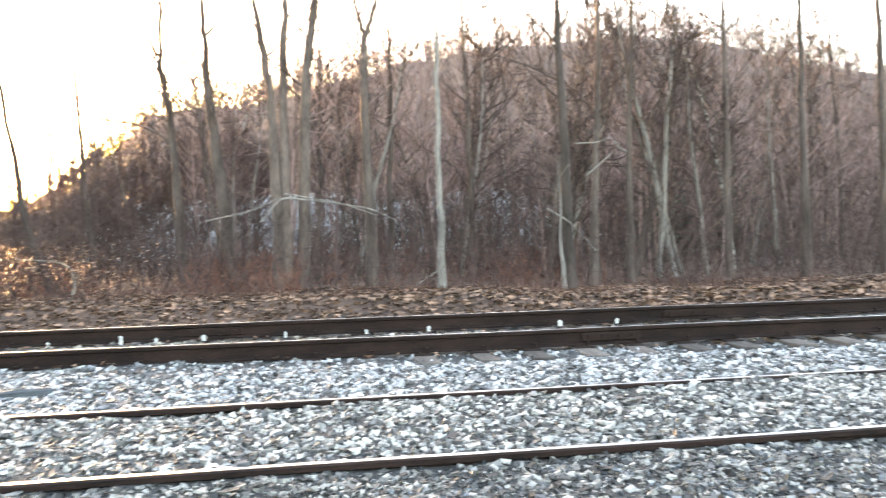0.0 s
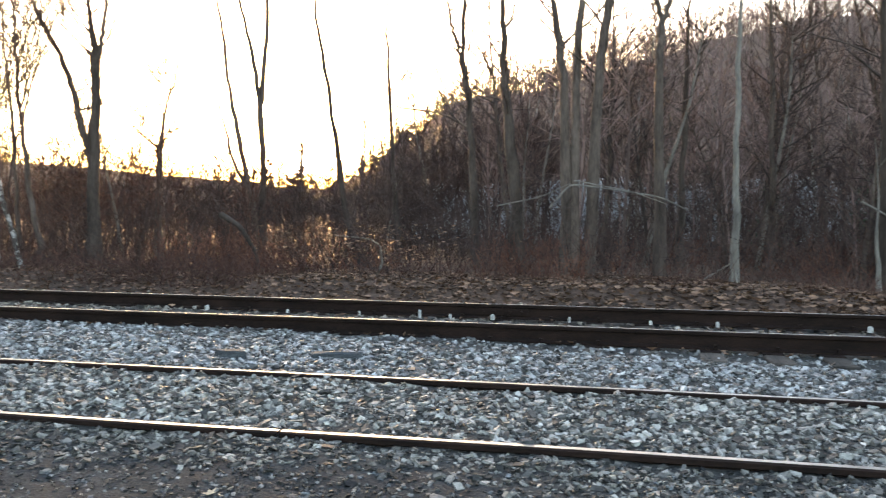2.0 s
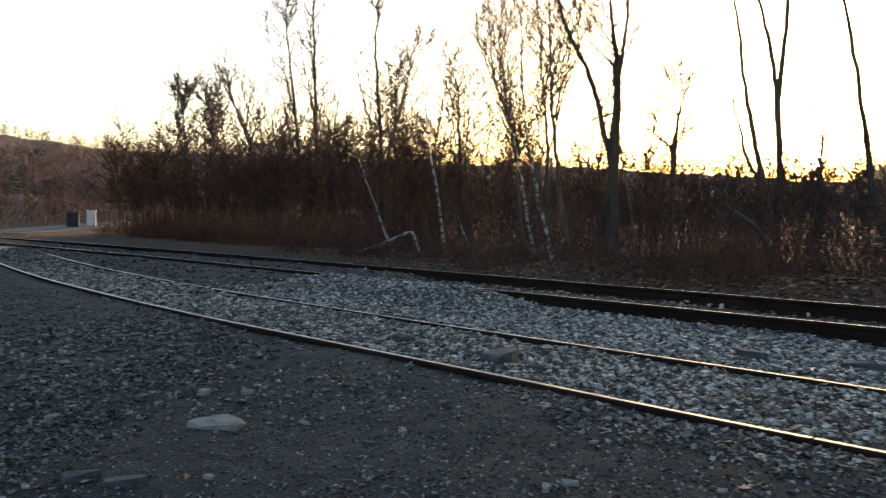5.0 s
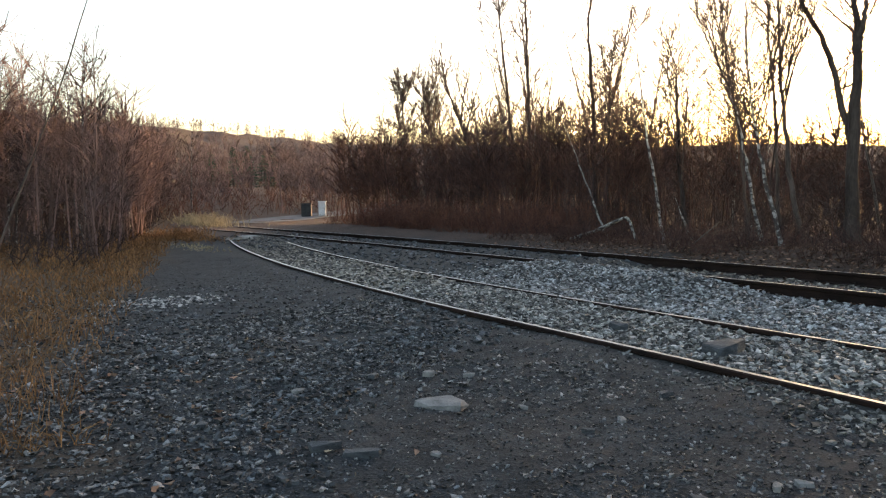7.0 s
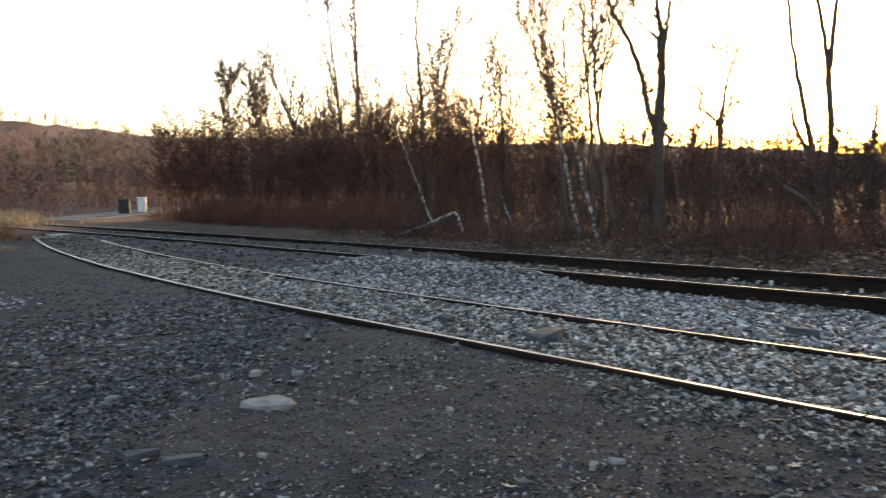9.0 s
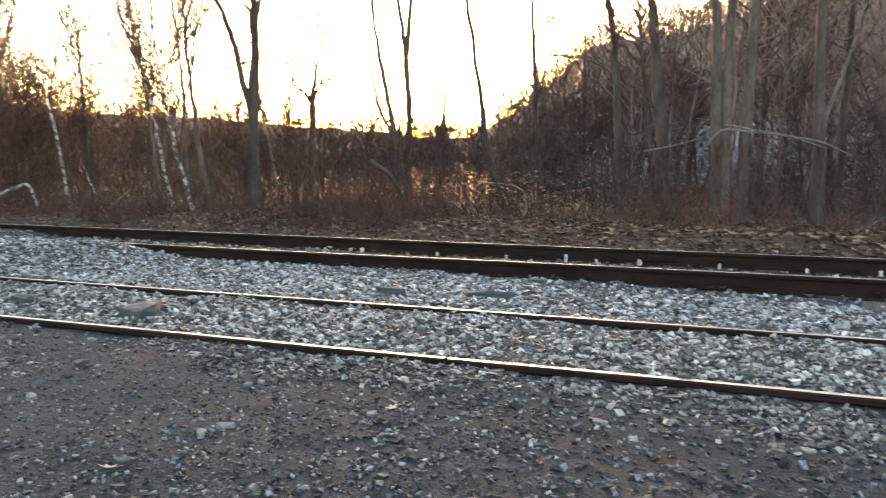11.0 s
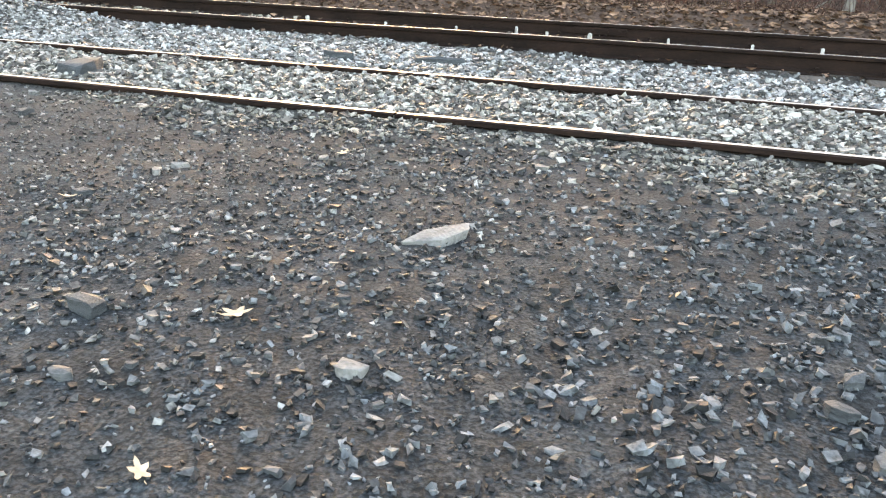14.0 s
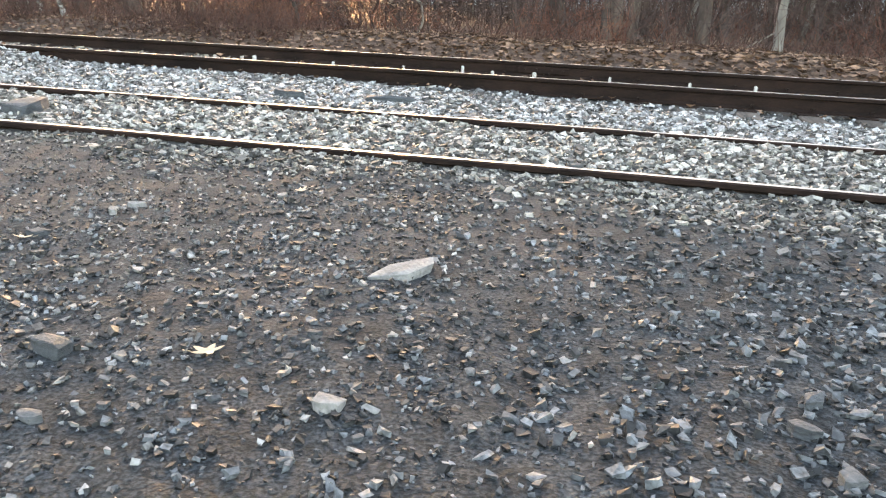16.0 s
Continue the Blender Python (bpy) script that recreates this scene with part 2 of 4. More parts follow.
def ground_z(x, y):
    x, y = np.asarray(x, dtype=float), np.asarray(y, dtype=float)
    r, az = np.hypot(x, y), np.degrees(np.arctan2(x, y))
    near = 1 - step(14, 40, r)
    z = near * (0.035 * (value_noise(x * 1.3, y * 1.3) - 0.5) + 0.018 * (value_noise(x * 6, y * 6, 3) - 0.5) + 0.016 * (value_noise(x * 15, y * 15, 4) - 0.5))
    yf = y - far_bend(x)
    z = z + 0.02 * step(3.6, 4.2, y - near_bend(x)) * near
    z = z + 0.005 * step(3.9, 4.1, y - near_bend(x)) * (1 - step(5.6, 6.2, y - near_bend(x))) * near
    z = z - (0.025 + 0.065 * step(-1.0, 2.5, x)) * step(6.6, 7.4, yf) * (1 - step(9.7, 10.1, yf)) * (1 - 0.45 * step(8.0, 8.1, yf) * (1 - step(9.2, 9.3, yf))) * step(-7.0, -5.0, x) * near
    # shoulder of ballast heaped against the far track, and gravel fill farther along
    z = z + 0.17 * step(-6.0, -7.4, x) * step(-11.5, -9.8, x) * step(6.3, 7.5, yf) * (1 - step(7.66, 7.78, yf)) * near
    z = z + 0.08 * step(-9.5, -11, x) * step(6.2, 7.8, yf) * (1 - step(10.2, 11.5, yf)) * near
    # bank of leaf litter behind the far track
    z = z + (0.24 - 0.1 * step(1.5, 4.5, x)) * step(9.8, 11.2, yf) * step(-40, -22, x)
    z = z + 0.08 * (value_noise(x * 0.9, y * 0.9, 7) - 0.5) * step(10.2, 11.5, yf)
    # grassy bank beside the yard
    edge = -0.2 + np.maximum(-5.6 - x, 0) * 0.22
    z = z + 0.25 * step(0.2, 2.5, edge - y) * step(-2.5, -4.5, x)
    dist, top = ridge(az)
    hill = top * step(22, 1, 22 - (r - 24) / (dist - 24) * 21)
    hill = hill * (1 - 0.75 * step(dist * 1.1, dist * 3, r))
    z = z + np.where(r > 24, hill, 0) + step(50, 100, r) * 1.6 * (value_noise(x * 0.22, y * 0.22, 23) - 0.5) + step(20, 60, r) * 1.2 * (value_noise(x * 0.05, y * 0.05, 5) - 0.5)
    return z


def surface_mask(x, y):
    """What covers the ground: leaf litter, ballast, grass (0 to 1 each)."""
    x, y = np.asarray(x, dtype=float), np.asarray(y, dtype=float)
    w = 0.5 * (value_noise(x * 2, y * 2, 11) - 0.5)
    yf, yn = y - far_bend(x) + w, y - near_bend(x) + w
    edge = -0.2 + np.maximum(-5.6 - x, 0) * 0.22
    grass = step(-0.5, 0.6, edge - y + 1.6 * w + 0.9 * (value_noise(x * 0.7, y * 0.7, 17) - 0.5)) * step(-3.0, -4.4, x)
    litter = np.maximum(step(9.9, 10.4, yf), step(24, 30, np.hypot(x, y)))
    ballast = step(3.35, 3.9, yn + 0.6 * step(-0.8, 1.6, x)) * (1 - litter)
    return litter, ballast, grass


def ground_material():
    m = bpy.data.materials.new("ground of gravel, litter and grass")
    m.use_nodes = True
    n, l = m.node_tree.nodes, m.node_tree.links
    b = n["Principled BSDF"]
    co = n.new("ShaderNodeTexCoord")

    def noise_node(scale, detail=6):
        q = n.new("ShaderNodeTexNoise")
        q.inputs["Scale"].default_value, q.inputs["Detail"].default_value = scale, detail
        l.new(co.outputs["Object"], q.inputs["Vector"])
        return q.outputs["Fac"]

    def ramp(fac, c0, c1, p0=0.35, p1=0.7):
        q = n.new("ShaderNodeValToRGB")
        q.color_ramp.elements[0].position, q.color_ramp.elements[1].position = p0, p1
        q.color_ramp.elements[0].color, q.color_ramp.elements[1].color = (*c0, 1), (*c1, 1)
        l.new(fac, q.inputs[0])
        return q.outputs[0]

    def mix(fac, a, b_, kind="MIX"):
        q = n.new("ShaderNodeMix")
        q.data_type, q.blend_type = "RGBA", kind
        if isinstance(fac, float):
            q.inputs["Factor"].default_value = fac
        else:
            l.new(fac, q.inputs["Factor"])
        l.new(a, q.inputs["A"])
        l.new(b_, q.inputs["B"])
        return q.outputs["Result"]

    def mask(name):
        q = n.new("ShaderNodeAttribute")
        q.attribute_name = name
        return q.outputs["Fac"]
    vor = n.new("ShaderNodeTexVoronoi")
    vor.inputs["Scale"].default_value = 55
    l.new(co.outputs["Object"], vor.inputs["Vector"])
    grain = noise_node(90, 3)
    # yard base: shade between the chips is put in as near-black tones
    patchy = ramp(noise_node(6), (0.45, 0.45, 0.45), (1.5, 1.5, 1.5), 0.3, 0.72)
    yard = mix(0.45, ramp(noise_node(1.4), (0.0062, 0.0082, 0.0098), (0.0185, 0.0235, 0.0272)), ramp(grain, (0.0026, 0.0033, 0.0038), (0.072, 0.086, 0.096), 0.42, 0.68))
    yard = mix(1.0, yard, patchy, 'MULTIPLY')
    # ballast bed darkened in colour for the shaded gaps between stones
    stones = mix(0.6, ramp(noise_node(3), (0.018, 0.0175, 0.017), (0.045, 0.043, 0.04)), ramp(vor.outputs["Color"], (0.008, 0.008, 0.008), (0.07, 0.069, 0.066), 0.1, 0.9))
    leaves = mix(0.5, ramp(noise_node(1.2), (0.038, 0.023, 0.017), (0.095, 0.058, 0.043)), ramp(noise_node(22), (0.02, 0.012, 0.009), (0.14, 0.085, 0.06)))
    grass = mix(0.5, ramp(noise_node(1.5), (0.035, 0.021, 0.012), (0.08, 0.049, 0.027)), ramp(noise_node(40), (0.016, 0.01, 0.007), (0.11, 0.075, 0.042)))
    col = mix(mask("ballast"), yard, stones)
    col = mix(mask("litter"), col, leaves)
    col = mix(mask("grass"), col, grass)
    l.new(col, b.inputs["Base Color"])
    b.inputs["Roughness"].default_value = 0.9
    b.inputs["Specular IOR Level"].default_value = 0.25
    bp = n.new("ShaderNodeBump")
    bp.inputs["Strength"].default_value, bp.inputs["Distance"].default_value = 0.7, 0.02
    l.new(noise_node(45, 5), bp.inputs["Height"])
    l.new(bp.outputs[0], b.inputs["Normal"])
    return m


def build_ground():
    radii = np.concatenate([[0.0], np.arange(0.4, 13, 0.095), np.geomspace(13, 230, 110), np.geomspace(240, 3000, 14)])
    ang = np.radians(np.concatenate([np.arange(-115, 60, 0.6), np.arange(60, 245, 5)]))
    rr, aa = np.meshgrid(radii, ang, indexing="ij")
    x, y = rr * np.sin(aa), rr * np.cos(aa)
    v = np.stack([x, y, ground_z(x, y)], -1).reshape(-1, 3)
    na, nr = len(ang), len(radii)
    i, j = np.meshgrid(np.arange(nr - 1), np.arange(na), indexing="ij")
    j2 = (j + 1) % na
    f = np.stack([i * na + j, i * na + j2, (i + 1) * na + j2, (i + 1) * na + j], -1).reshape(-1, 4)
    f = f[:, ::-1]
    me = mesh_of("ground", v, f, [ground_material()], True)
    for name, values in zip(("litter", "ballast", "grass"), surface_mask(v[:, 0], v[:, 1])):
        at = me.attributes.new(name, "FLOAT", "POINT")
        at.data.foreach_set("value", values.astype(np.float32))
    tagged(new("ground", me), "dark gravel yard, grey ballast and brown leaf litter", "ground", kind="structure")


build_ground()

# ---- railway tracks ----
PROFILE = [(-0.021, 0), (-0.036, -0.008), (-0.036, -0.034), (-0.009, -0.046), (-0.009, -0.14), (-0.065, -0.157), (-0.065, -0.17),
           (0.065, -0.17), (0.065, -0.157), (0.009, -0.14), (0.009, -0.046), (0.036, -0.034), (0.036, -0.008), (0.021, 0)]


def rail_mesh(x0, x1, y0, top, bend):
    xs = np.unique(np.concatenate([np.arange(x0, x1, 0.4), [x1]]))
    ys, k = y0 + bend(xs), len(PROFILE)
    slope = np.gradient(ys, xs) if len(xs) > 2 else np.zeros(len(xs))
    wig = 0.006 * (value_noise(xs * 0.5, xs * 0 + y0, 2) - 0.5)
    v = np.array([[x - p * s / math.hypot(1, s), y + p / math.hypot(1, s) + g, top + q + g] for x, y, s, g in zip(xs, ys, slope, wig) for p, q in PROFILE])
    f, ix = [], []
    for i in range(len(xs) - 1):
        for j in range(k):
            j2 = (j + 1) % k
            f.append((i * k + j, (i + 1) * k + j, (i + 1) * k + j2, i * k + j2))
            ix.append(1 if j == 13 else 0)
    me = mesh_of("rail", v, f, [RUST, STEEL], False, ix)
    return me


def joint_bar_mesh():
    bm = bmesh.new()
    for side in (-1, 1):
        bmesh.ops.create_cube(bm, size=1, matrix=pose(0, side * 0.021, -0.09) @ Matrix.Diagonal((0.62, 0.022, 0.085, 1)))
    bmesh.ops.bevel(bm, geom=bm.edges[:], offset=0.006, segments=1, affect="EDGES")
    return bm_mesh("joint_bar", bm, RUST)


def bolt_mesh():
    bm = bmesh.new()
    bmesh.ops.create_cone(bm, cap_ends=True, segments=6, radius1=0.018, radius2=0.016, depth=0.03, matrix=pose(0, 0, 0, 90, 0, 0))
    return bm_mesh("bolt", bm, RUST)


BAR, BOLT = joint_bar_mesh(), bolt_mesh()
TIE_MESH = block_mesh("tie", (0.22, 2.6, 0.16), TIE, 0.012, 0.012)
PLATE = block_mesh("tie_plate", (0.19, 0.32, 0.018), RUST, 0.003)


def spike_mesh():
    bm = bmesh.new()
    bmesh.ops.create_cube(bm, size=1, matrix=pose(0, 0, 0.02) @ Matrix.Diagonal((0.016, 0.016, 0.05, 1)))
    bmesh.ops.create_cube(bm, size=1, matrix=pose(0, 0.012, 0.048) @ Matrix.Diagonal((0.03, 0.04, 0.014, 1)))
    return bm_mesh("spike", bm, RUST)


SPIKE = spike_mesh()


def joint(track, x, y, top):
    bar = part("joint_bar", BAR, track, "rusted steel joint bar", pose(x, y, top))
    for dx in (-0.23, -0.09, 0.09, 0.23):
        part("bolt", BOLT, bar, "", pose(dx, -0.04, -0.085))


near_track = tagged(new("railway_track"), "worn siding track half buried in pale ballast", "railway track", "railway tracks")
for x0, x1 in ((-30, JOINT_X - 0.006), (JOINT_X + 0.006, 26)):
    part("rail", rail_mesh(x0, x1, R1, TOP_NEAR, near_bend), near_track, "bright-topped rusty steel rail")
part("rail", rail_mesh(-30, 26, R2, TOP_NEAR, near_bend), near_track, "bright-topped rusty steel rail")
joint(near_track, JOINT_X, R1, TOP_NEAR)

far_track = tagged(new("railway_track"), "main track of tall rusty rails on wooden ties", "railway track", "railway tracks")
J4, J3, J4B = -0.9, 3.2, 4.75
for x0, x1 in ((-46, J4 - 0.004), (J4 + 0.004, J4B - 0.004), (J4B + 0.004, 30)):
    part("rail", rail_mesh(x0, x1, R4, TOP_R4, far_bend), far_track, "tall rusty steel rail with a bright top")
for x0, x1 in ((-46, J3 - 0.004), (J3 + 0.004, 30)):
    part("rail", rail_mesh(x0, x1, R3, TOP_R3, far_bend), far_track, "tall rusty steel rail with a bright top")
for x, y, top in ((J4, R4, TOP_R4), (J4B, R4, TOP_R4), (J3, R3, TOP_R3)):
    joint(far_track, x, y, top)
CANT = math.degrees(math.atan2(TOP_R4 - TOP_R3, R4 - R3))
for i in range(46):
    x = -9.0 + 0.54 * i + random.uniform(-0.03, 0.03)
    part("tie", TIE_MESH, far_track, "", pose(x, (R3 + R4) / 2 + random.uniform(-0.06, 0.06), (TOP_R3 + TOP_R4) / 2 - 0.257, CANT, 0, random.uniform(-1.2, 1.2)))
    for y, top in ((R3, TOP_R3), (R4, TOP_R4)):
        plate = part("tie_plate", PLATE, far_track, "", pose(x, y, top - 0.18, CANT, 0, 0))
        part("spike", SPIKE, plate, "", pose(0.05, -0.085, 0.006))
        part("spike", SPIKE, plate, "", pose(-0.05, 0.085, 0.006, 0, 0, 180))


# ---- stones ----
CORNERS = np.array([[i, j, k] for i in (-1, 1) for j in (-1, 1) for k in (-1, 1)], dtype=float)
QUADS = np.array([[0, 1, 3, 2], [4, 6, 7, 5], [0, 4, 5, 1], [2, 3, 7, 6], [0, 2, 6, 4], [1, 5, 7, 3]])


def stone_field(name, x, y, lo, hi, flat, material, label, seed, sink=0.25, lift=0.0):
    """Angular broken stones at the places x, y; half sizes between lo and hi."""
    rng = np.random.default_rng(seed)
    n = len(x)
    s = lo + (hi - lo) * rng.random(n) ** 2.2
    c = CORNERS[None] * (1 + 0.55 * (rng.random((n, 8, 3)) - 0.5)) * np.where(rng.random((n, 8, 1)) < 0.4, 0.5, 1.0)
    dims = np.stack([s * rng.uniform(0.8, 1.5, n), s * rng.uniform(0.6, 1.0, n), s * flat * rng.uniform(0.5, 1.0, n)], -1)
    c = c * dims[:, None]
    tx, ty, tz = rng.normal(0, 0.3, n), rng.normal(0, 0.3, n), rng.uniform(0, 6.28, n)
    cx, sx = np.cos(tx)[:, None], np.sin(tx)[:, None]
    c = np.stack([c[..., 0], c[..., 1] * cx - c[..., 2] * sx, c[..., 1] * sx + c[..., 2] * cx], -1)
    cy, sy = np.cos(ty)[:, None], np.sin(ty)[:, None]
    c = np.stack([c[..., 0] * cy + c[..., 2] * sy, c[..., 1], -c[..., 0] * sy + c[..., 2] * cy], -1)
    cz, sz = np.cos(tz)[:, None], np.sin(tz)[:, None]
    c = np.stack([c[..., 0] * cz - c[..., 1] * sz, c[..., 0] * sz + c[..., 1] * cz, c[..., 2]], -1)
    z = ground_z(x, y) + dims[:, 2] * (1 - 2 * sink) + lift
    v = c + np.stack([x, y, z], -1)[:, None]
    f = QUADS[None] + (np.arange(n) * 8)[:, None, None]
    me = mesh_of(name, v.reshape(-1, 3), f.reshape(-1, 4), [material])
    return tagged(new(name, me), label, "gravel", kind="stuff")


def clear_of_rails(x, y):
    yn, yf = y - near_bend(x), y - far_bend(x)
    return (abs(yn - R1) > 0.062) & (abs(yn - R2) > 0.062) & (abs(yf - R3) > 0.075) & (abs(yf - R4) > 0.075)


def scatter(n, x0, x1, y0, y1, seed, bend=None):
    rng = np.random.default_rng(seed)
    x, y = rng.uniform(x0, x1, n) + rng.normal(0, 0.04 * (x1 - x0), n), rng.uniform(y0, y1, n)
    if y0 < 2:
        y = y + rng.normal(0, 0.35, n)
    return x, y + (bend(x) if bend else 0)


x, y = scatter(23000, -10.5, 8.5, 4.05, 5.45, 1)
k = clear_of_rails(x, y)
stone_field("track_ballast", x[k], y[k], 0.010, 0.027, 0.7, WARM_BALLAST, "grey broken ballast stones between the siding rails", 1)
x, y = scatter(31000, -10.5, 8.5, 5.56, 7.85, 2)
k = clear_of_rails(x, y) & ((y < 7.25) | (x < -2) | (np.random.default_rng(61).random(len(x)) < 0.3))
stone_field("track_ballast", x[k], y[k], 0.011, 0.029, 0.7, BALLAST, "bluish grey ballast stones between the tracks", 2)
x, y = scatter(11500, -10, 9, 7.95, 10.3, 3)
k = clear_of_rails(x, y) & ((x < -5) | (np.random.default_rng(62).random(len(x)) < 0.55))
stone_field("track_ballast", x[k], y[k], 0.012, 0.034, 0.6, BROWN_BALLAST, "brownish ballast stones between wooden ties", 3)
x, y = scatter(24000, -3.5, 5, 2.5, 3.95, 4)
rng = np.random.default_rng(5)
k = rng.random(len(x)) < step(3.05, 3.95, y + 0.6 * step(-0.8, 1.6, x) - 0.3 + 0.5 * (value_noise(x * 2, y * 2, 9) - 0.5))
stone_field("siding_gravel", x[k], y[k], 0.007, 0.022, 0.65, SIDING_GRAVEL, "mixed grey gravel along the siding rail", 4)
x, y = scatter(5000, -26, -10.5, 4.05, 5.45, 6, near_bend)
stone_field("track_ballast", x, y, 0.015, 0.045, 0.6, BROWN_BALLAST, "brown ballast between the curving siding rails", 6)
x, y = scatter(3500, -28, -10.5, 5.6, 9.6, 7)
k = clear_of_rails(x, y)
stone_field("slate_gravel", x[k], y[k], 0.012, 0.045, 0.6, SLATE, "dark slate gravel beside the curving track", 7)
x, y = scatter(13000, -7.5, 3.5, -0.6, 3.9, 8)
stone_field("slate_gravel", x, y, 0.004, 0.017, 0.85, SLATE, "dark slate chips pressed into the yard", 8)
x, y = scatter(9500, -2.6, 2.2, -0.2, 2.6, 9)
stone_field("slate_gravel", x, y, 0.003, 0.014, 0.9, SLATE, "fine dark slate chips in the yard", 9)
x, y = scatter(5000, -18, -6.2, 0.2, 4.3, 14)
stone_field("slate_gravel", x, y + near_bend(x) * 0.8, 0.007, 0.03, 0.5, SLATE, "slate chips strewn along the siding", 14)
x, y = scatter(5000, -6.5, -1.2, 1.2, 3.9, 16)
k = np.random.default_rng(17).random(len(x)) < step(0.25, 0.75, value_noise(x * 1.2, y * 1.2, 29))
stone_field("rubble", x[k], y[k], 0.006, 0.018, 0.75, GREY_RUBBLE, "scattered grey stones in the trodden yard", 16)
x, y = scatter(7000, -6.5, -0.5, 0.8, 3.7, 19)
stone_field("rubble", x, y, 0.004, 0.011, 0.8, GREY_RUBBLE, "small grey stones trodden into the yard", 19, 0.15)
x, y = scatter(1100, -3.0, 2.2, 0.5, 3.3, 18)
stone_field("slate_lumps", x, y, 0.01, 0.026, 0.8, SLATE, "dark slate lumps lying loose in the yard", 18, 0.15)
x, y = scatter(300, -9, 2.5, 0.4, 3.9, 10)
stone_field("pale_chips", x, y, 0.005, 0.022, 0.45, PALE, "pale stone chips scattered in the yard", 10)
x, y = scatter(13000, -12, -2.0, -1.3, 2.9, 11)
k = np.random.default_rng(12).random(len(x)) < step(0.3, 0.7, value_noise(x * 0.9, y * 0.9, 13) + 0.35 * step(1.9, 0.5, y))
stone_field("rubble", x[k], y[k], 0.005, 0.017, 0.75, GREY_RUBBLE, "loose grey rubble along the grassy edge", 11)



def band_distance(x, y, line):
    """Distance of the places x, y from a broken line in the plan."""
    best = np.full(len(x), 1e9)
    for (ax, ay), (bx, by) in zip(line[:-1], line[1:]):
        t = np.clip(((x - ax) * (bx - ax) + (y - ay) * (by - ay)) / ((bx - ax) ** 2 + (by - ay) ** 2), 0, 1)
        best = np.minimum(best, np.hypot(x - ax - t * (bx - ax), y - ay - t * (by - ay)))
    return best


# coarse rubble thrown up beside the wheel tracks, curving from the grass to the rails
HEAPED = [(-2.6, -0.9), (-4.4, -0.25), (-5.6, 0.1), (-6.7, 0.7), (-7.5, 1.7), (-8.0, 2.7), (-8.4, 4.0)]
WHEELED = [(-2.7, 0.1), (-4.2, 0.8), (-5.1, 1.5), (-5.9, 2.4), (-6.5, 3.5)]
for line, wide, count, lo, hi, stone, words, seed in ((HEAPED, 0.5, 12000, 0.004, 0.017, GREY_RUBBLE, "coarse grey rubble heaped beside the wheel tracks", 71),
                                                       (WHEELED, 0.3, 4500, 0.005, 0.018, SLATE, "dark broken slate in the wheel track", 72)):
    g = np.random.default_rng(seed)
    at = g.integers(0, len(line) - 1, count)
    a_, b_, u = np.array(line)[at], np.array(line)[at + 1], g.random((count, 1))
    xy = a_ + (b_ - a_) * u + g.normal(0, wide, (count, 2))
    k = band_distance(xy[:, 0], xy[:, 1], line) < 2.2 * wide * (0.4 + value_noise(xy[:, 0] * 1.7, xy[:, 1] * 1.7, seed))
    stone_field("rubble", xy[k, 0], xy[k, 1], lo, hi, 0.75, stone, words, seed, 0.12)

rng = np.random.default_rng(15)
x, y = rng.normal(-10.5, 0.3, 320), rng.normal(1.45, 0.4, 320)
stone_field("pale_chips", x, y, 0.008, 0.03, 0.35, WHITE_STONE, "pale crushed stone spilled on the yard", 15)


def rock(x, y, sx, sy, sz, turn, material, label, seed, name="rock", lift=0.35):
    """A broken stone: a faceted, layered lump."""
    g = np.random.default_rng(seed + 900)
    bm = bmesh.new()
    turns = np.sort(g.uniform(0, 2 * math.pi, 9))
    for a_, far in zip(turns, g.uniform(0.6, 1.15, 9)):
        for z_ in (-1, g.uniform(0.3, 1.0)):
            inset = g.uniform(0.78, 1.0)
            bm.verts.new((far * inset * math.cos(a_), far * inset * math.sin(a_), z_))
    bm.verts.new((g.uniform(-0.3, 0.3), g.uniform(-0.3, 0.3), 1.1))
    hull = bmesh.ops.convex_hull(bm, input=bm.verts[:])
    bmesh.ops.delete(bm, geom=[q for q in bm.verts if not q.link_faces], context="VERTS")
    bmesh.ops.bevel(bm, geom=bm.edges[:], offset=0.03, segments=1, affect="EDGES")
    for v in bm.verts:
        v.co += 0.07 * noise.noise_vector(v.co * 3 + Vector((seed, 0, 0)))
        v.co = Vector((v.co.x * sx / 2, v.co.y * sy / 2, v.co.z * sz / 2))
    ob = new(name, bm_mesh(name, bm, material))
    ob.matrix_basis = pose(x, y, float(ground_z(x, y)) + sz * lift, random.uniform(-3, 3), random.uniform(-3, 3), turn)
    return tagged(ob, label, "rock", "loose stones")


rock(-4.19, 4.58, 0.4, 0.52, 0.1, 20, DARK_SLATE, 'flat bluish slate slab lying beside the siding rail', 1, 'slate_slab', 0.5)
rock(-5.5, 4.66, 0.28, 0.22, 0.09, 35, DARK_SLATE, 'dark slate piece between the siding rails', 2, 'slate_slab')
rock(-2.76, 6.14, 0.32, 0.16, 0.09, 12, DARK_SLATE, 'dark flat stone on the grey ballast', 3)
rock(-1.9, 6.39, 0.62, 0.14, 0.07, 4, DARK_SLATE, 'long dark flat stone on the grey ballast', 4)
rock(-4.06, 1.91, 0.3, 0.4, 0.05, -30, PALE, 'pale flat rock lying in the gravel yard', 5)
rock(-0.6, 2.11, 0.36, 0.13, 0.04, 52, PALE, 'long pale flat stone in the yard', 6)
rock(-0.5, 1.13, 0.14, 0.12, 0.04, 20, PALE, 'pale flat stone in the gravel yard', 7)
rock(-3.58, 1.0, 0.11, 0.2, 0.05, -20, DARK_SLATE, 'dark flat slate piece in the yard', 9, 'slate_slab')
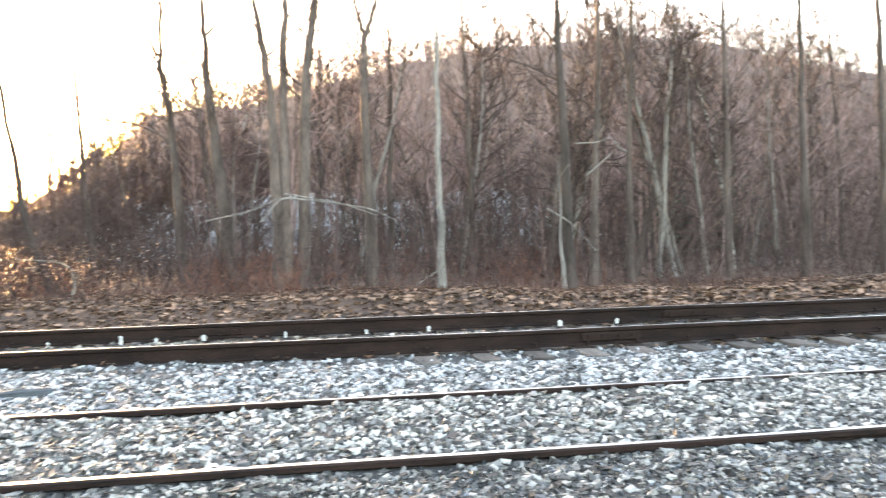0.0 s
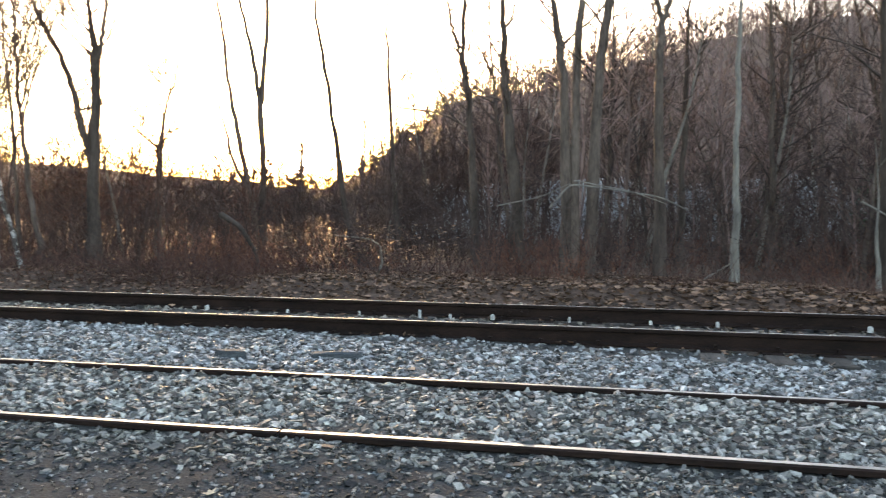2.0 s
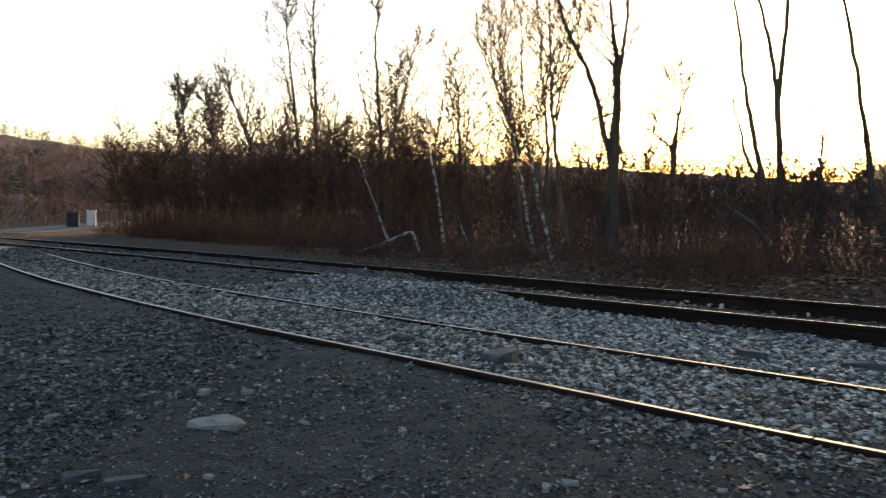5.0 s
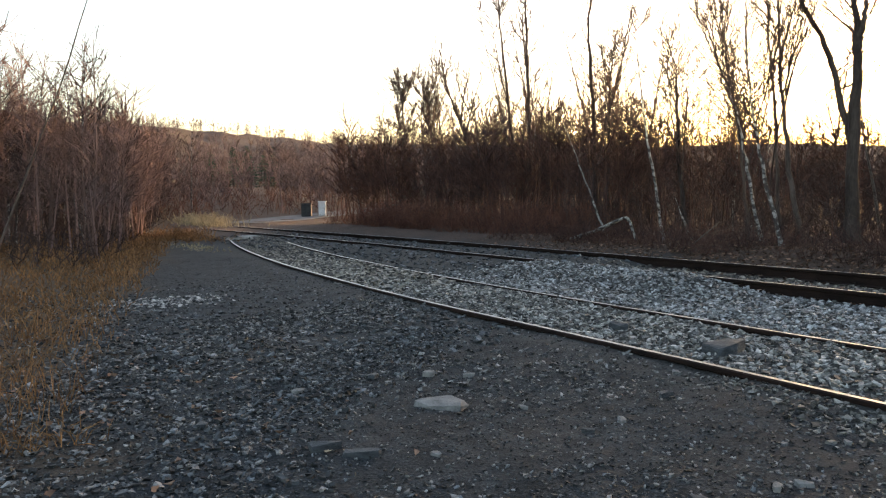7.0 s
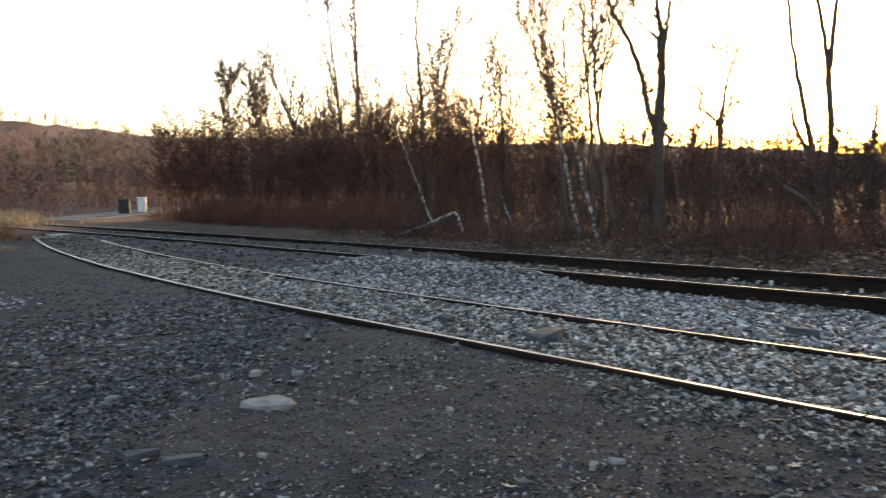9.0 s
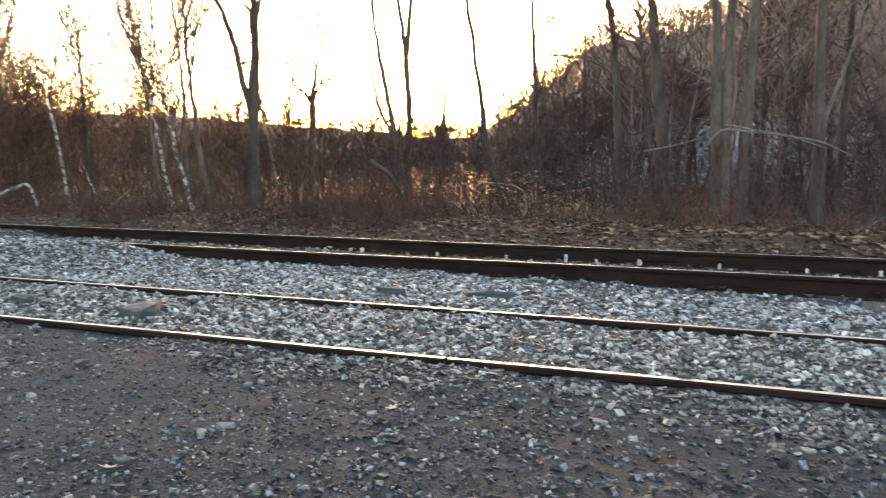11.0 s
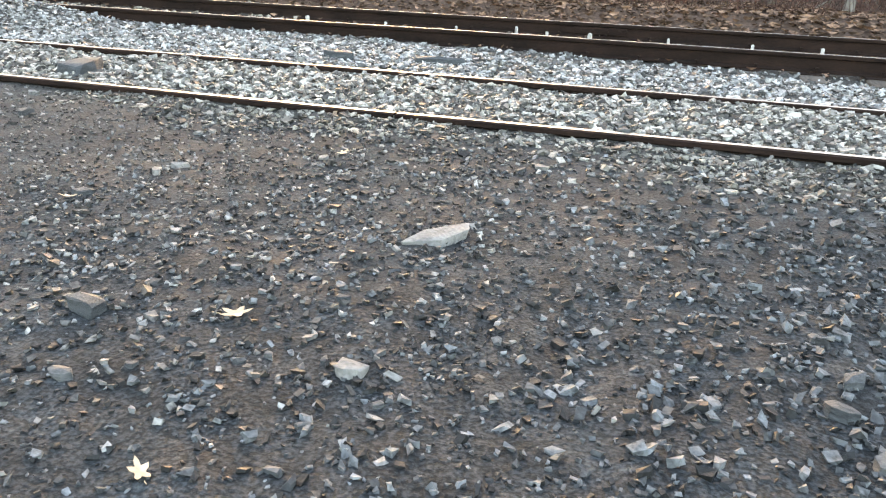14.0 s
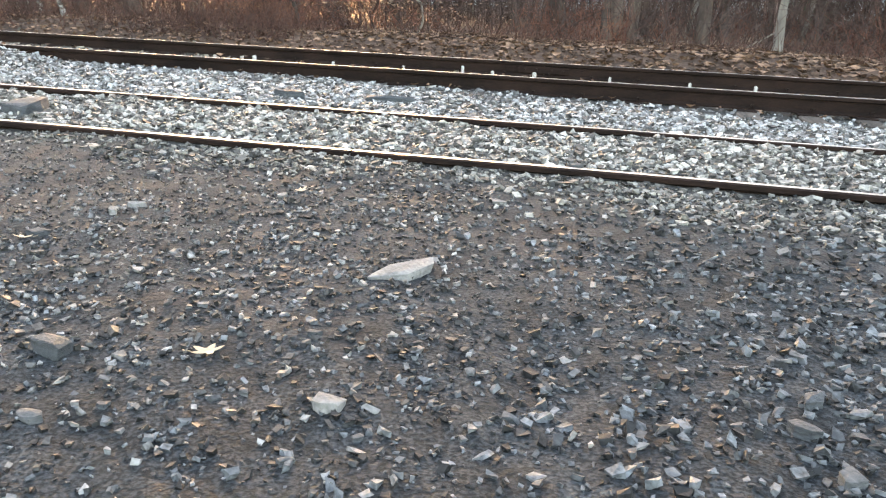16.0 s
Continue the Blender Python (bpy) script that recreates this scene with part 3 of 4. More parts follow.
rock(-3.42, 1.16, 0.1, 0.24, 0.04, -35, DARK_SLATE, 'dark flat slate piece in the yard', 10, 'slate_slab')
rock(-0.11, 4.05, 0.09, 0.08, 0.07, 0, GREY_ROCK, 'dark lump of stone against the siding rail', 8)
for i, (x, y, s) in enumerate(((-4.98, 1.92, 0.11), (-4.87, 2.3, 0.12), (-4.7, 2.55, 0.1), (-3.45, 3.23, 0.12), (-3.21, 2.64, 0.09), (-3.78, 2.38, 0.08), (-3.17, 2.38, 0.09), (-3.93, 3.82, 0.1), (-4.85, 1.31, 0.09), (-4.38, 0.58, 0.1), (-3.2, 1.45, 0.07), (-1.99, 2.6, 0.08), (-0.52, 3.23, 0.07), (-2.02, 2.46, 0.08), (-0.43, 3.3, 0.08), (-2.1, 2.08, 0.09), (-2.34, 3.28, 0.06), (-1.46, 3.01, 0.06), (-0.35, 3.62, 0.05), (-2.3, 3.35, 0.06), (-2.46, 3.07, 0.05))):
    rock(x, y, s * 1.2, s * 0.8, s * 0.35, 37 * i, PALE if i % 3 else DARK_SLATE, "small pale stone in the gravel yard" if i % 3 else "small grey stone in the gravel yard", 20 + i)
for i, (x, y, s) in enumerate(((-1.16, 0.87, 0.06), (0.7, 1.5, 0.08), (0.64, 1.75, 0.05), (0.65, 1.35, 0.08), (-0.51, 0.88, 0.04), (-0.6, 1.16, 0.035), (0.76, 2.07, 0.04), (-1.33, 1.17, 0.12), (0.72, 1.16, 0.07), (-1.03, 0.97, 0.04), (-0.73, 1.13, 0.04), (-0.69, 1.5, 0.04), (-0.39, 1.02, 0.04))):
    rock(x, y, s * 1.2, s * 0.85, s * 0.45, 51 * i, DARK_SLATE if i % 2 else GREY_ROCK, "grey stone in the dark gravel yard", 50 + i)
for i, x in enumerate((-4.61, -3.54, -2.62, -1.87, -1.5, -1, -0.11, 0.8, 1.53, 3.09, 3.8)):
    s = random.uniform(0.045, 0.07)
    ob = rock(x, R4 - 0.15, s, s * 0.8, s * (1.7 if i == 3 else 1.0), 40 * i, WHITE_STONE, "white stone lodged on the ties beside the rail", 80 + i)
    ob.location.z = 0.02 + s * 0.4
rock(-3.0, 5.85, 0.1, 0.08, 0.05, 0, PALE, "pale stone on the ballast", 99)
for i, (x, y) in enumerate(((-26.0, 7.0), (-25.2, 6.5))):
    rock(x, y, 1.1, 0.5, 0.07, 20 + 30 * i, WHITE_STONE, "pale crushed stone heaped at the track's curve", 110 + i, "stone_heap")


# ---- trees ----
def tube_arrays(segs, sides):
    """Tapered prisms: segs (n, 8) = start, end, two radii."""
    segs = np.asarray(segs, dtype=float)
    p, q, r0, r1 = segs[:, 0:3], segs[:, 3:6], segs[:, 6], segs[:, 7]
    d = q - p
    d /= np.maximum(np.linalg.norm(d, axis=1, keepdims=True), 1e-6)
    ref = np.where(abs(d[:, 2:3]) > 0.8, np.array([[1.0, 0, 0]]), np.array([[0, 0, 1.0]]))
    u = np.cross(d, ref)
    u /= np.maximum(np.linalg.norm(u, axis=1, keepdims=True), 1e-6)
    w = np.cross(d, u)
    t = np.arange(sides) * 2 * np.pi / sides
    ring = u[:, None] * np.cos(t)[None, :, None] + w[:, None] * np.sin(t)[None, :, None]
    v = np.concatenate([p[:, None] + ring * r0[:, None, None], q[:, None] + ring * r1[:, None, None]], 1)
    i = np.arange(sides)
    f = np.stack([i, (i + 1) % sides, (i + 1) % sides + sides, i + sides], -1)
    f = f[None] + (np.arange(len(segs)) * 2 * sides)[:, None, None]
    return v.reshape(-1, 3), f.reshape(-1, 4)


def tube_mesh(name, segs, sides, material):
    v, f = tube_arrays(segs, sides)
    return mesh_of(name, v, f, [material], sides > 3)


def crown_mesh(arms, fine, sides, bark):
    v0, f0 = tube_arrays(arms, 4)
    v1, f1 = tube_arrays(fine, 3) if fine else (np.zeros((0, 3)), np.zeros((0, 4), dtype=int))
    ix = np.concatenate([np.zeros(len(f0)), np.ones(len(f1))])
    return mesh_of("crown", np.concatenate([v0, v1]), np.concatenate([f0, f1 + len(v0)]), [bark, TWIG], False, ix)


def stem_arrays(pts, radii, sides):
    """One closed tube through the points."""
    pts, radii = np.asarray(pts, dtype=float), np.asarray(radii, dtype=float)
    d = np.gradient(pts, axis=0)
    d /= np.maximum(np.linalg.norm(d, axis=1, keepdims=True), 1e-6)
    u = np.cross(d, np.array([0.0, 1.0, 0.05]))
    u /= np.maximum(np.linalg.norm(u, axis=1, keepdims=True), 1e-6)
    w = np.cross(d, u)
    t = np.arange(sides) * 2 * np.pi / sides
    lump = 1 + 0.07 * np.sin(t * 2 + np.arange(len(pts))[:, None] * 0.9) + 0.05 * np.sin(t * 3 - np.arange(len(pts))[:, None] * 1.7)
    v = pts[:, None] + (u[:, None] * np.cos(t)[None, :, None] + w[:, None] * np.sin(t)[None, :, None]) * (radii[:, None] * lump)[..., None]
    i, j = np.meshgrid(np.arange(len(pts) - 1), np.arange(sides), indexing="ij")
    j2 = (j + 1) % sides
    f = np.stack([i * sides + j, i * sides + j2, (i + 1) * sides + j2, (i + 1) * sides + j], -1).reshape(-1, 4)
    return v.reshape(-1, 3), f


def bend_path(rng, start, way, length, count, wobble, rise):
    """A crooked run of points."""
    pts, d = [np.array(start, dtype=float)], np.array(way, dtype=float)
    for _ in range(count):
        d = d + rng.normal(0, wobble, 3) + np.array([0, 0, rise])
        d /= np.linalg.norm(d)
        pts.append(pts[-1] + d * length / count)
    return pts


def run(pts, r0, r1, bow=1.0):
    n = len(pts) - 1
    rad = [r1 + (r0 - r1) * (1 - i / n) ** bow for i in range(n + 1)]
    return [(*pts[i], *pts[i + 1], rad[i], rad[i + 1]) for i in range(n)]


def sprout(rng, pts, r, limbs, twigs, out, fine, limb_len, low=0.35, rise=0.12, sub=5, ups=(0.25, 1.4), least=0.005):
    """Limbs and twigs along a stem."""
    pts = np.array(pts)
    n = len(pts) - 1
    for _ in range(limbs):
        s = low + (1 - low) * rng.random()
        i = min(int(s * n), n - 1)
        at = pts[i] + (pts[i + 1] - pts[i]) * (s * n - i)
        a = rng.uniform(0, 6.28)
        up = rng.uniform(*ups)
        ln = limb_len * (1.15 - 0.7 * s) * rng.uniform(0.5, 1.2)
        path = bend_path(rng, at, (math.cos(a), math.sin(a), up), ln, 5, 0.16, rise)
        lr = max(r * (1.1 - 0.8 * s) * rng.uniform(0.13, 0.28), least * 1.7)
        out += run(path, lr, lr * 0.25)
        for _ in range(twigs):
            k = rng.integers(1, 5)
            b = path[k] + (path[k + 1] - path[k]) * rng.random()
            d = (path[k + 1] - path[k])
            d = d / np.linalg.norm(d) + rng.normal(0, 0.42, 3) + np.array([0, 0, 0.15])
            tl = ln * rng.uniform(0.3, 0.65)
            tw = bend_path(rng, b, d / np.linalg.norm(d), tl, 3, 0.2, 0.08)
            tr = max(lr * 0.3, least)
            fine += run(tw, tr, tr * 0.4)
            for _ in range(sub):
                g = tw[rng.integers(0, 3)] + (tw[1] - tw[0]) * rng.random()
                e_ = (tw[1] - tw[0]) / np.linalg.norm(tw[1] - tw[0]) + rng.normal(0, 0.45, 3) + np.array([0, 0, 0.15])
                e_ /= np.linalg.norm(e_)
                fine.append((*g, *(g + e_ * tl * rng.uniform(0.25, 0.6)), tr * 0.5, tr * 0.25))


def smooth_stem(pts, rng, wobble):
    """Finer points through the given ones."""
    pts = np.array(pts, dtype=float)
    t = np.arange(len(pts))
    u = np.linspace(0, len(pts) - 1, 6 * (len(pts) - 1) + 1)
    q = np.stack([np.interp(u, t, pts[:, i]) for i in range(3)], -1)
    for _ in range(2):
        q[1:-1] = 0.25 * q[:-2] + 0.5 * q[1:-1] + 0.25 * q[2:]
    q[1:, :2] += rng.normal(0, wobble, (len(q) - 1, 2))
    return q


def tree(y, stem, r, label, more=(), limbs=24, twigs=6, top=10.0, bark=None, seed=0, limb_len=1.6, low=0.3, name="tree", ups=(0.25, 1.4), bush=0):
    """A bare tree: stem = (x, z) points of the trunk at the depth y, drawn on to the height top; more: further stems (x, z) with a radius first; bush: slim leaders that rise beside the trunk."""
    rng = np.random.default_rng(1000 + seed)
    bark = bark or BARK
    x0 = stem[0][0] - (stem[1][0] - stem[0][0]) / max(stem[1][1] - stem[0][1], 0.1) * min(stem[0][1], 0.6)
    z0 = float(ground_z(x0, y))
    home = new(name)
    home.location = (x0, y, z0)
    tagged(home, label, "tree", "trees along the bank")
    stems, arms, fine = [], [], []
    least = 0.00036 * math.hypot(x0, y)

    def stem_path(points, grow):
        p = [(x - x0, 0.0, z - z0) for x, z in points]
        if grow and top > points[-1][1] + 0.5:
            dx, dz = p[-1][0] - p[-2][0], max(p[-1][2] - p[-2][2], 0.2)
            rise = top - points[-1][1]
            p.append((p[-1][0] + 0.5 * dx / dz * rise * 0.5, rng.normal(0, 0.1), p[-1][2] + rise * 0.5))
            p.append((p[-1][0] + 0.2 * dx / dz * rise * 0.5 + rng.normal(0, 0.15), rng.normal(0, 0.2), p[-1][2] + rise * 0.5))
        return smooth_stem(p, rng, 0.012)
    main = stem_path([(x0, z0 - 0.15)] + [s for s in stem if s[1] > z0 + 0.1], True)
    rad = r * 0.08 + r * 0.92 * (1 - np.linspace(0, 1, len(main))) ** 1.35
    rad[0], rad[1] = r * 1.5, r * 1.15
    stems.append((main, rad))
    sprout(rng, main, r if limbs < 40 else r * 0.6, limbs, twigs, arms, fine, limb_len, low, 0.12, 5 if limbs < 40 else 3, ups, least)
    for rad, *points in more:
        grow = points[-1][1] > 4.0
        if points[0][1] > 1.0:
            lower = points[0][1] - 0.55
            k = int(np.argmin(np.abs(main[:, 2] + z0 - lower)))
            points = [(float(main[k, 0]) + x0, float(main[k, 2]) + z0)] + points
        q = stem_path(points, grow)
        stems.append((q, np.linspace(rad, rad * 0.25, len(q))))
        sprout(rng, q, rad, max(limbs // 2, 3), twigs, arms, fine, limb_len * 0.8, 0.25, ups=ups, least=least)
    for _ in range(bush):
        k = int(rng.integers(len(main) // 6, len(main) // 2))
        a, reach = rng.uniform(0, 6.28), (main[-1, 2] - main[k, 2]) * rng.uniform(0.55, 0.95)
        q = bend_path(rng, main[k], (0.3 * math.cos(a), 0.3 * math.sin(a), 1), reach, 8, 0.05, 0.03)
        arms += run(q, max(r * 0.4, least * 2.2), least)
        sprout(rng, q, r * 0.5, 14, 3, arms, fine, limb_len * 0.8, 0.15, 0.08, 3, ups, least)
    for k, (q, rad) in enumerate(stems):
        v, f = stem_arrays(q, rad, 10)
        part("trunk" if k == 0 else "side_stem", mesh_of("trunk", v, f, [bark], True), home)
    if arms:
        part("crown", crown_mesh(arms, fine, 5, bark if bark is not BIRCH else TWIG), home, "bare leafless limbs and twigs")
    return home


G, D = "grey-brown bare tree rising from the leaf litter", "dark bare tree beyond the railway bank"
W = "white birch with dark-scarred bark and fine twigs"
tree(14, [(-1.2, 0.27), (-1.26, 1.68), (-1.42, 3.13), (-1.49, 4.1), (-1.52, 5.06)], 0.135, G, seed=1)
tree(14.8, [(-2.06, 0.39), (-2.17, 2.91), (-2.36, 4.19), (-2.31, 5.31)], 0.105, 'bare tree with one long drooping side limb', ((0.032, *[(-2.23, 2.88), (-2.77, 3.15), (-3.6, 3.26), (-3.97, 3.5)]), (0.04, *[(-2.39, 4.19), (-2.54, 4.71), (-2.64, 5.12)]),), seed=2)
tree(13.2, [(-0.31, 0.29), (-0.41, 3.63), (-0.62, 4.81)], 0.1, 'clump of dark trunks sharing one root', ((0.085, *[(-0.17, 0.18), (-0.21, 3.44), (-0.14, 4.8)]), (0.1, *[(0.04, 0.17), (0.14, 3.62), (0.31, 4.79)]),), seed=3, limbs=18)
tree(13.3, [(1.16, 0.26), (1.09, 3.8), (1.12, 4.43), (0.98, 4.8)], 0.09, 'straight dark tree forking high up', ((0.06, *[(1.11, 4.25), (1.28, 4.79)]),), seed=4, limbs=8)
tree(12, [(2.11, 0.17), (2.1, 2.37), (2.1, 4.39)], 0.058, 'slender straight pale grey tree', bark=PALE_BARK, seed=5, limbs=9, low=0.4)
tree(12.5, [(4.23, 0.04), (4.21, 2.4), (4.13, 4.49)], 0.11, D, seed=6)
tree(12.3, [(4.11, 0.06), (4.07, 1.14), (4.01, 2.38)], 0.045, 'pale broken trunk stripped of bark', bark=PALE_BARK, seed=7, limbs=2, top=2.8, twigs=2)
tree(13.5, [(4.98, 0.05), (5.11, 2.5), (5.18, 4.76)], 0.08, D, seed=8)
tree(14, [(5.87, 0.01), (5.89, 2.08), (5.98, 4.88)], 0.08, G, seed=9)
tree(16, [(1.71, 0.09), (1.74, 2.29), (1.78, 4.48)], 0.08, D, seed=10, limbs=10, top=7)
tree(17, [(3.56, 0.03), (3.54, 2.35), (3.45, 5.12)], 0.08, D, seed=11)
tree(15, [(6.36, 0.14), (6.65, 1.15), (7.04, 2.65), (7.23, 3.55)], 0.1, 'dark leaning bare tree', seed=12, top=6)
tree(13, [(8.72, 0.01), (8.68, 2.5), (8.62, 4.96)], 0.085, G, seed=13)
tree(14, [(11.05, 0.07), (11.01, 2.58), (10.89, 5.27)], 0.11, D, seed=14)
tree(14, [(7.83, 0.41), (7.78, 3.15), (7.75, 5.23)], 0.1, G, seed=15)
tree(15, [(-4.38, 0.24), (-4.75, 1.58), (-4.93, 3.15), (-5.28, 4.95), (-5.32, 5.62)], 0.075, 'slim bare tree leaning before the sunset', seed=16, limbs=5, low=0.6)
tree(15, [(-6.4, 0.56), (-6.38, 2.29), (-6.46, 3.55), (-6.71, 4.82), (-6.99, 5.75)], 0.1, 'bare tree forked in a tall narrow V', ((0.065, *[(-6.43, 3.43), (-6.31, 4.68), (-6.29, 5.69)]),), seed=17, limbs=5, low=0.65)
tree(15.4, [(-6.61, 0.66), (-7.04, 2.56), (-7.29, 3.75), (-7.47, 5.18), (-7.7, 5.91)], 0.085, 'crooked bare tree leaning away from its neighbour', ((0.05, *[(-7.2, 2.21), (-7.49, 3.29), (-7.55, 3.77)]),), seed=18, limbs=5, low=0.6)
tree(13.2, [(-8.91, 0.24), (-8.91, 2.33), (-8.83, 3.66), (-8.88, 4.38), (-8.97, 4.86)], 0.13, 'large dark tree dividing into several tall stems', ((0.075, *[(-9.02, 2.38), (-9.31, 3.49), (-9.55, 4.09), (-10.15, 5.08)]), (0.06, *[(-8.82, 3.88), (-8.72, 4.29), (-8.64, 4.8)]),), seed=19, limbs=44, limb_len=1.8, low=0.35)
tree(15, [(-3.63, 0.69), (-3.74, 2.78), (-3.85, 4.42), (-3.88, 4.85)], 0.07, D, seed=20, limbs=14, top=6, low=0.3)
tree(14.5, [(-8.38, 0.21), (-8.33, 2.3), (-8.24, 3.16)], 0.08, 'low bushy bare tree', seed=21, limbs=34, twigs=8, top=3.9, low=0.25, limb_len=1.3)
tree(19, [(-7.18, 0.68), (-7.12, 2.54)], 0.1, 'small bare tree before the setting sun', seed=22, limbs=12, top=3.9, low=0.4, limb_len=1.0)
tree(11.8, [(-9.28, 0.22), (-9.57, 1.16), (-9.82, 2.11), (-10.02, 3.15), (-10.11, 4.41)], 0.044, W, bark=BIRCH, seed=23, limbs=60, twigs=5, low=0.3, limb_len=1.82, top=7.5, ups=(0.6, 2.2), bush=3)
tree(12.1, [(-9.98, 0.18), (-10.28, 1.56), (-10.47, 2.44), (-10.76, 3.36), (-11.37, 4.41)], 0.036, W, bark=BIRCH, seed=24, limbs=54, twigs=5, low=0.3, limb_len=1.76, top=5.8, ups=(0.6, 2.2), bush=2)
tree(12.6, [(-9.53, 0.23), (-9.76, 1.63), (-9.98, 3.31), (-10.03, 4.76)], 0.06, D, seed=28, limbs=54, twigs=5, low=0.3, limb_len=1.76, top=7, ups=(0.6, 2.2), bush=3)
tree(11.6, [(-13.87, 0.54), (-14.56, 1.78), (-15.18, 2.87)], 0.045, 'dead leaning birch stem', bark=BIRCH, seed=25, limbs=5, top=3.2, limb_len=0.7)
tree(12, [(-12.38, 0.14), (-12.67, 1.71), (-12.93, 2.7), (-13.16, 4.43)], 0.036, W, bark=BIRCH, seed=26, limbs=18, top=5, limb_len=0.9)
tree(11.8, [(-11.35, 0.09), (-11.89, 1.22)], 0.045, 'short dead birch snag', bark=BIRCH, seed=27, limbs=0, top=1.4)
tree(16, [(-22.75, 0.87), (-22.85, 4.99), (-22.98, 7.52)], 0.11, 'bushy bare tree in the wood by the curve', seed=40, limbs=48, twigs=4, top=9.5, low=0.25, limb_len=1.75, ups=(0.6, 2.0), bush=3)
tree(16, [(-23.33, 0.87), (-24.09, 4.53), (-24.58, 7.43)], 0.09, 'bushy bare tree in the wood by the curve', seed=41, limbs=48, twigs=4, top=9, low=0.25, limb_len=1.75, ups=(0.6, 2.0), bush=3)
tree(14, [(-16.91, 0.47), (-17.01, 3.4), (-17.24, 5.87)], 0.1, 'bushy bare tree in the wood by the curve', seed=42, limbs=48, twigs=4, top=7.5, low=0.25, limb_len=1.75, ups=(0.6, 2.0), bush=3)
tree(15, [(-24.39, 0.48), (-25.23, 3.17), (-26.63, 5.19)], 0.11, 'bushy bare tree in the wood by the curve', seed=43, limbs=48, twigs=4, top=6.5, low=0.25, limb_len=1.75, ups=(0.6, 2.0), bush=4)
tree(14, [(-13.64, -0), (-13.89, 1.76), (-13.99, 3.65)], 0.07, 'bushy bare tree in the wood by the curve', seed=44, limbs=48, twigs=4, top=5, low=0.25, limb_len=1.75, ups=(0.6, 2.0), bush=3)

tree(12.9, [(-10.2, 0.2), (-10.32, 2.4), (-10.5, 4.6)], 0.045, "slim dark tree among the birches", seed=45, limbs=46, twigs=4, low=0.3, limb_len=1.68, top=7.2, ups=(0.6, 2.2), bush=2)
tree(13.1, [(-11.1, 0.2), (-11.3, 2.2), (-11.75, 4.4)], 0.04, "slim dark tree among the birches", seed=46, limbs=42, twigs=4, low=0.3, limb_len=1.54, top=6.0, ups=(0.6, 2.2), bush=2)
tree(15, [(-17.66, 0.34), (-17.55, 2.5), (-17.5, 4.33)], 0.05, "slim upright bare tree in the wood by the curve", seed=47, limbs=40, twigs=4, top=5.6, low=0.25, limb_len=1.26, ups=(0.6, 2.0), bush=3)
tree(15, [(-30.17, 0.2), (-30.4, 2.8), (-30.58, 5.3)], 0.07, "slim upright bare tree in the wood by the curve", seed=48, limbs=36, twigs=4, top=6.0, low=0.2, limb_len=1.82, ups=(0.6, 2.0), bush=4)
tree(15, [(-27.6, 0.2), (-27.9, 2.8), (-28.3, 4.9)], 0.06, "slim upright bare tree in the wood by the curve", seed=49, limbs=36, twigs=4, top=5.6, low=0.2, limb_len=1.82, ups=(0.6, 2.0), bush=4)


def stick(name, pts, r, label, material=None, category="branch"):
    rng = np.random.default_rng(len(name) + int(abs(pts[0][0]) * 10))
    c = np.array(pts[0], dtype=float)
    q = smooth_stem([np.array(p) - c for p in pts], rng, 0.004)
    v, f = stem_arrays(q, np.linspace(r, r * 0.45, len(q)), 7)
    ob = new(name, mesh_of(name, v, f, [material or PALE_BARK], True))
    ob.location = c
    return tagged(ob, label, category)


stick("fallen_branch", [(-14.44, 11, 0.2), (-13.26, 11, 0.52), (-12.37, 11, 0.81), (-12.23, 11, 0.54), (-12.08, 11, 0.15)], 0.045, "pale broken birch limb bent over on the bank", BIRCH)
stick("fallen_branch", [(-11.47, 11, 0.1), (-10.66, 11, 0.27), (-9.99, 11, 0.73)], 0.018, "thin dead branch leaning on the bank")
stick("fallen_branch", [(1.61, 12.4, 0.21), (1.77, 12.4, 0.33), (2.19, 12.4, 0.61)], 0.022, "pale dead stick propped in the litter")
stick("fallen_branch", [(-3.45, 12, -0.06), (-3.09, 12, 0.43), (-3.13, 12, 0.76), (-3.31, 12, 0.86), (-3.85, 12, 0.9)], 0.02, "grey crooked sapling arching over the bank")
stick("fallen_branch", [(-0.58, 12.8, 1.36), (-0.27, 12.8, 1.74), (0.23, 12.8, 1.68), (1.11, 12.8, 1.55), (1.55, 12.8, 1.33)], 0.019, "pale dead branch hung between trunks")
for pts, r, words in (([(4.42, 12.6, 2.52), (4.79, 12.6, 2.54), (5.04, 12.6, 2.63)], 0.014, 'pale dead limb caught between trunks'),
                      ([(4.6, 12.6, 2.01), (4.88, 12.6, 2.23), (5.05, 12.6, 2.38)], 0.014, 'pale dead limb caught between trunks'),
                      ([(5.08, 12.6, 2.57), (5.17, 12.6, 2.45), (5.3, 12.6, 2.38)], 0.016, 'short pale broken limb end'),
                      ([(3.87, 12.4, 1.48), (4.22, 12.4, 1.28), (4.44, 12.4, 1.04), (4.68, 12.4, 0.79)], 0.016, 'dark thin limb drooping through the brush'),
                      ([(-0.2, 12.7, 1.79), (0.27, 12.7, 1.7), (0.7, 12.7, 1.62), (1.21, 12.7, 1.43)], 0.012, 'pale dead twig hung between trunks'),
                      ([(-1.4, 12.7, 1.39), (-0.69, 12.7, 1.54), (-0.25, 12.7, 1.75)], 0.012, 'pale dead twig hung between trunks')):
    stick("dead_branch", pts, r, words)
stick("fallen_branch", [(-9.14, 10.4, 0.02), (-9.03, 10.4, 0.17)], 0.03, "short pale piece of wood by the rail")


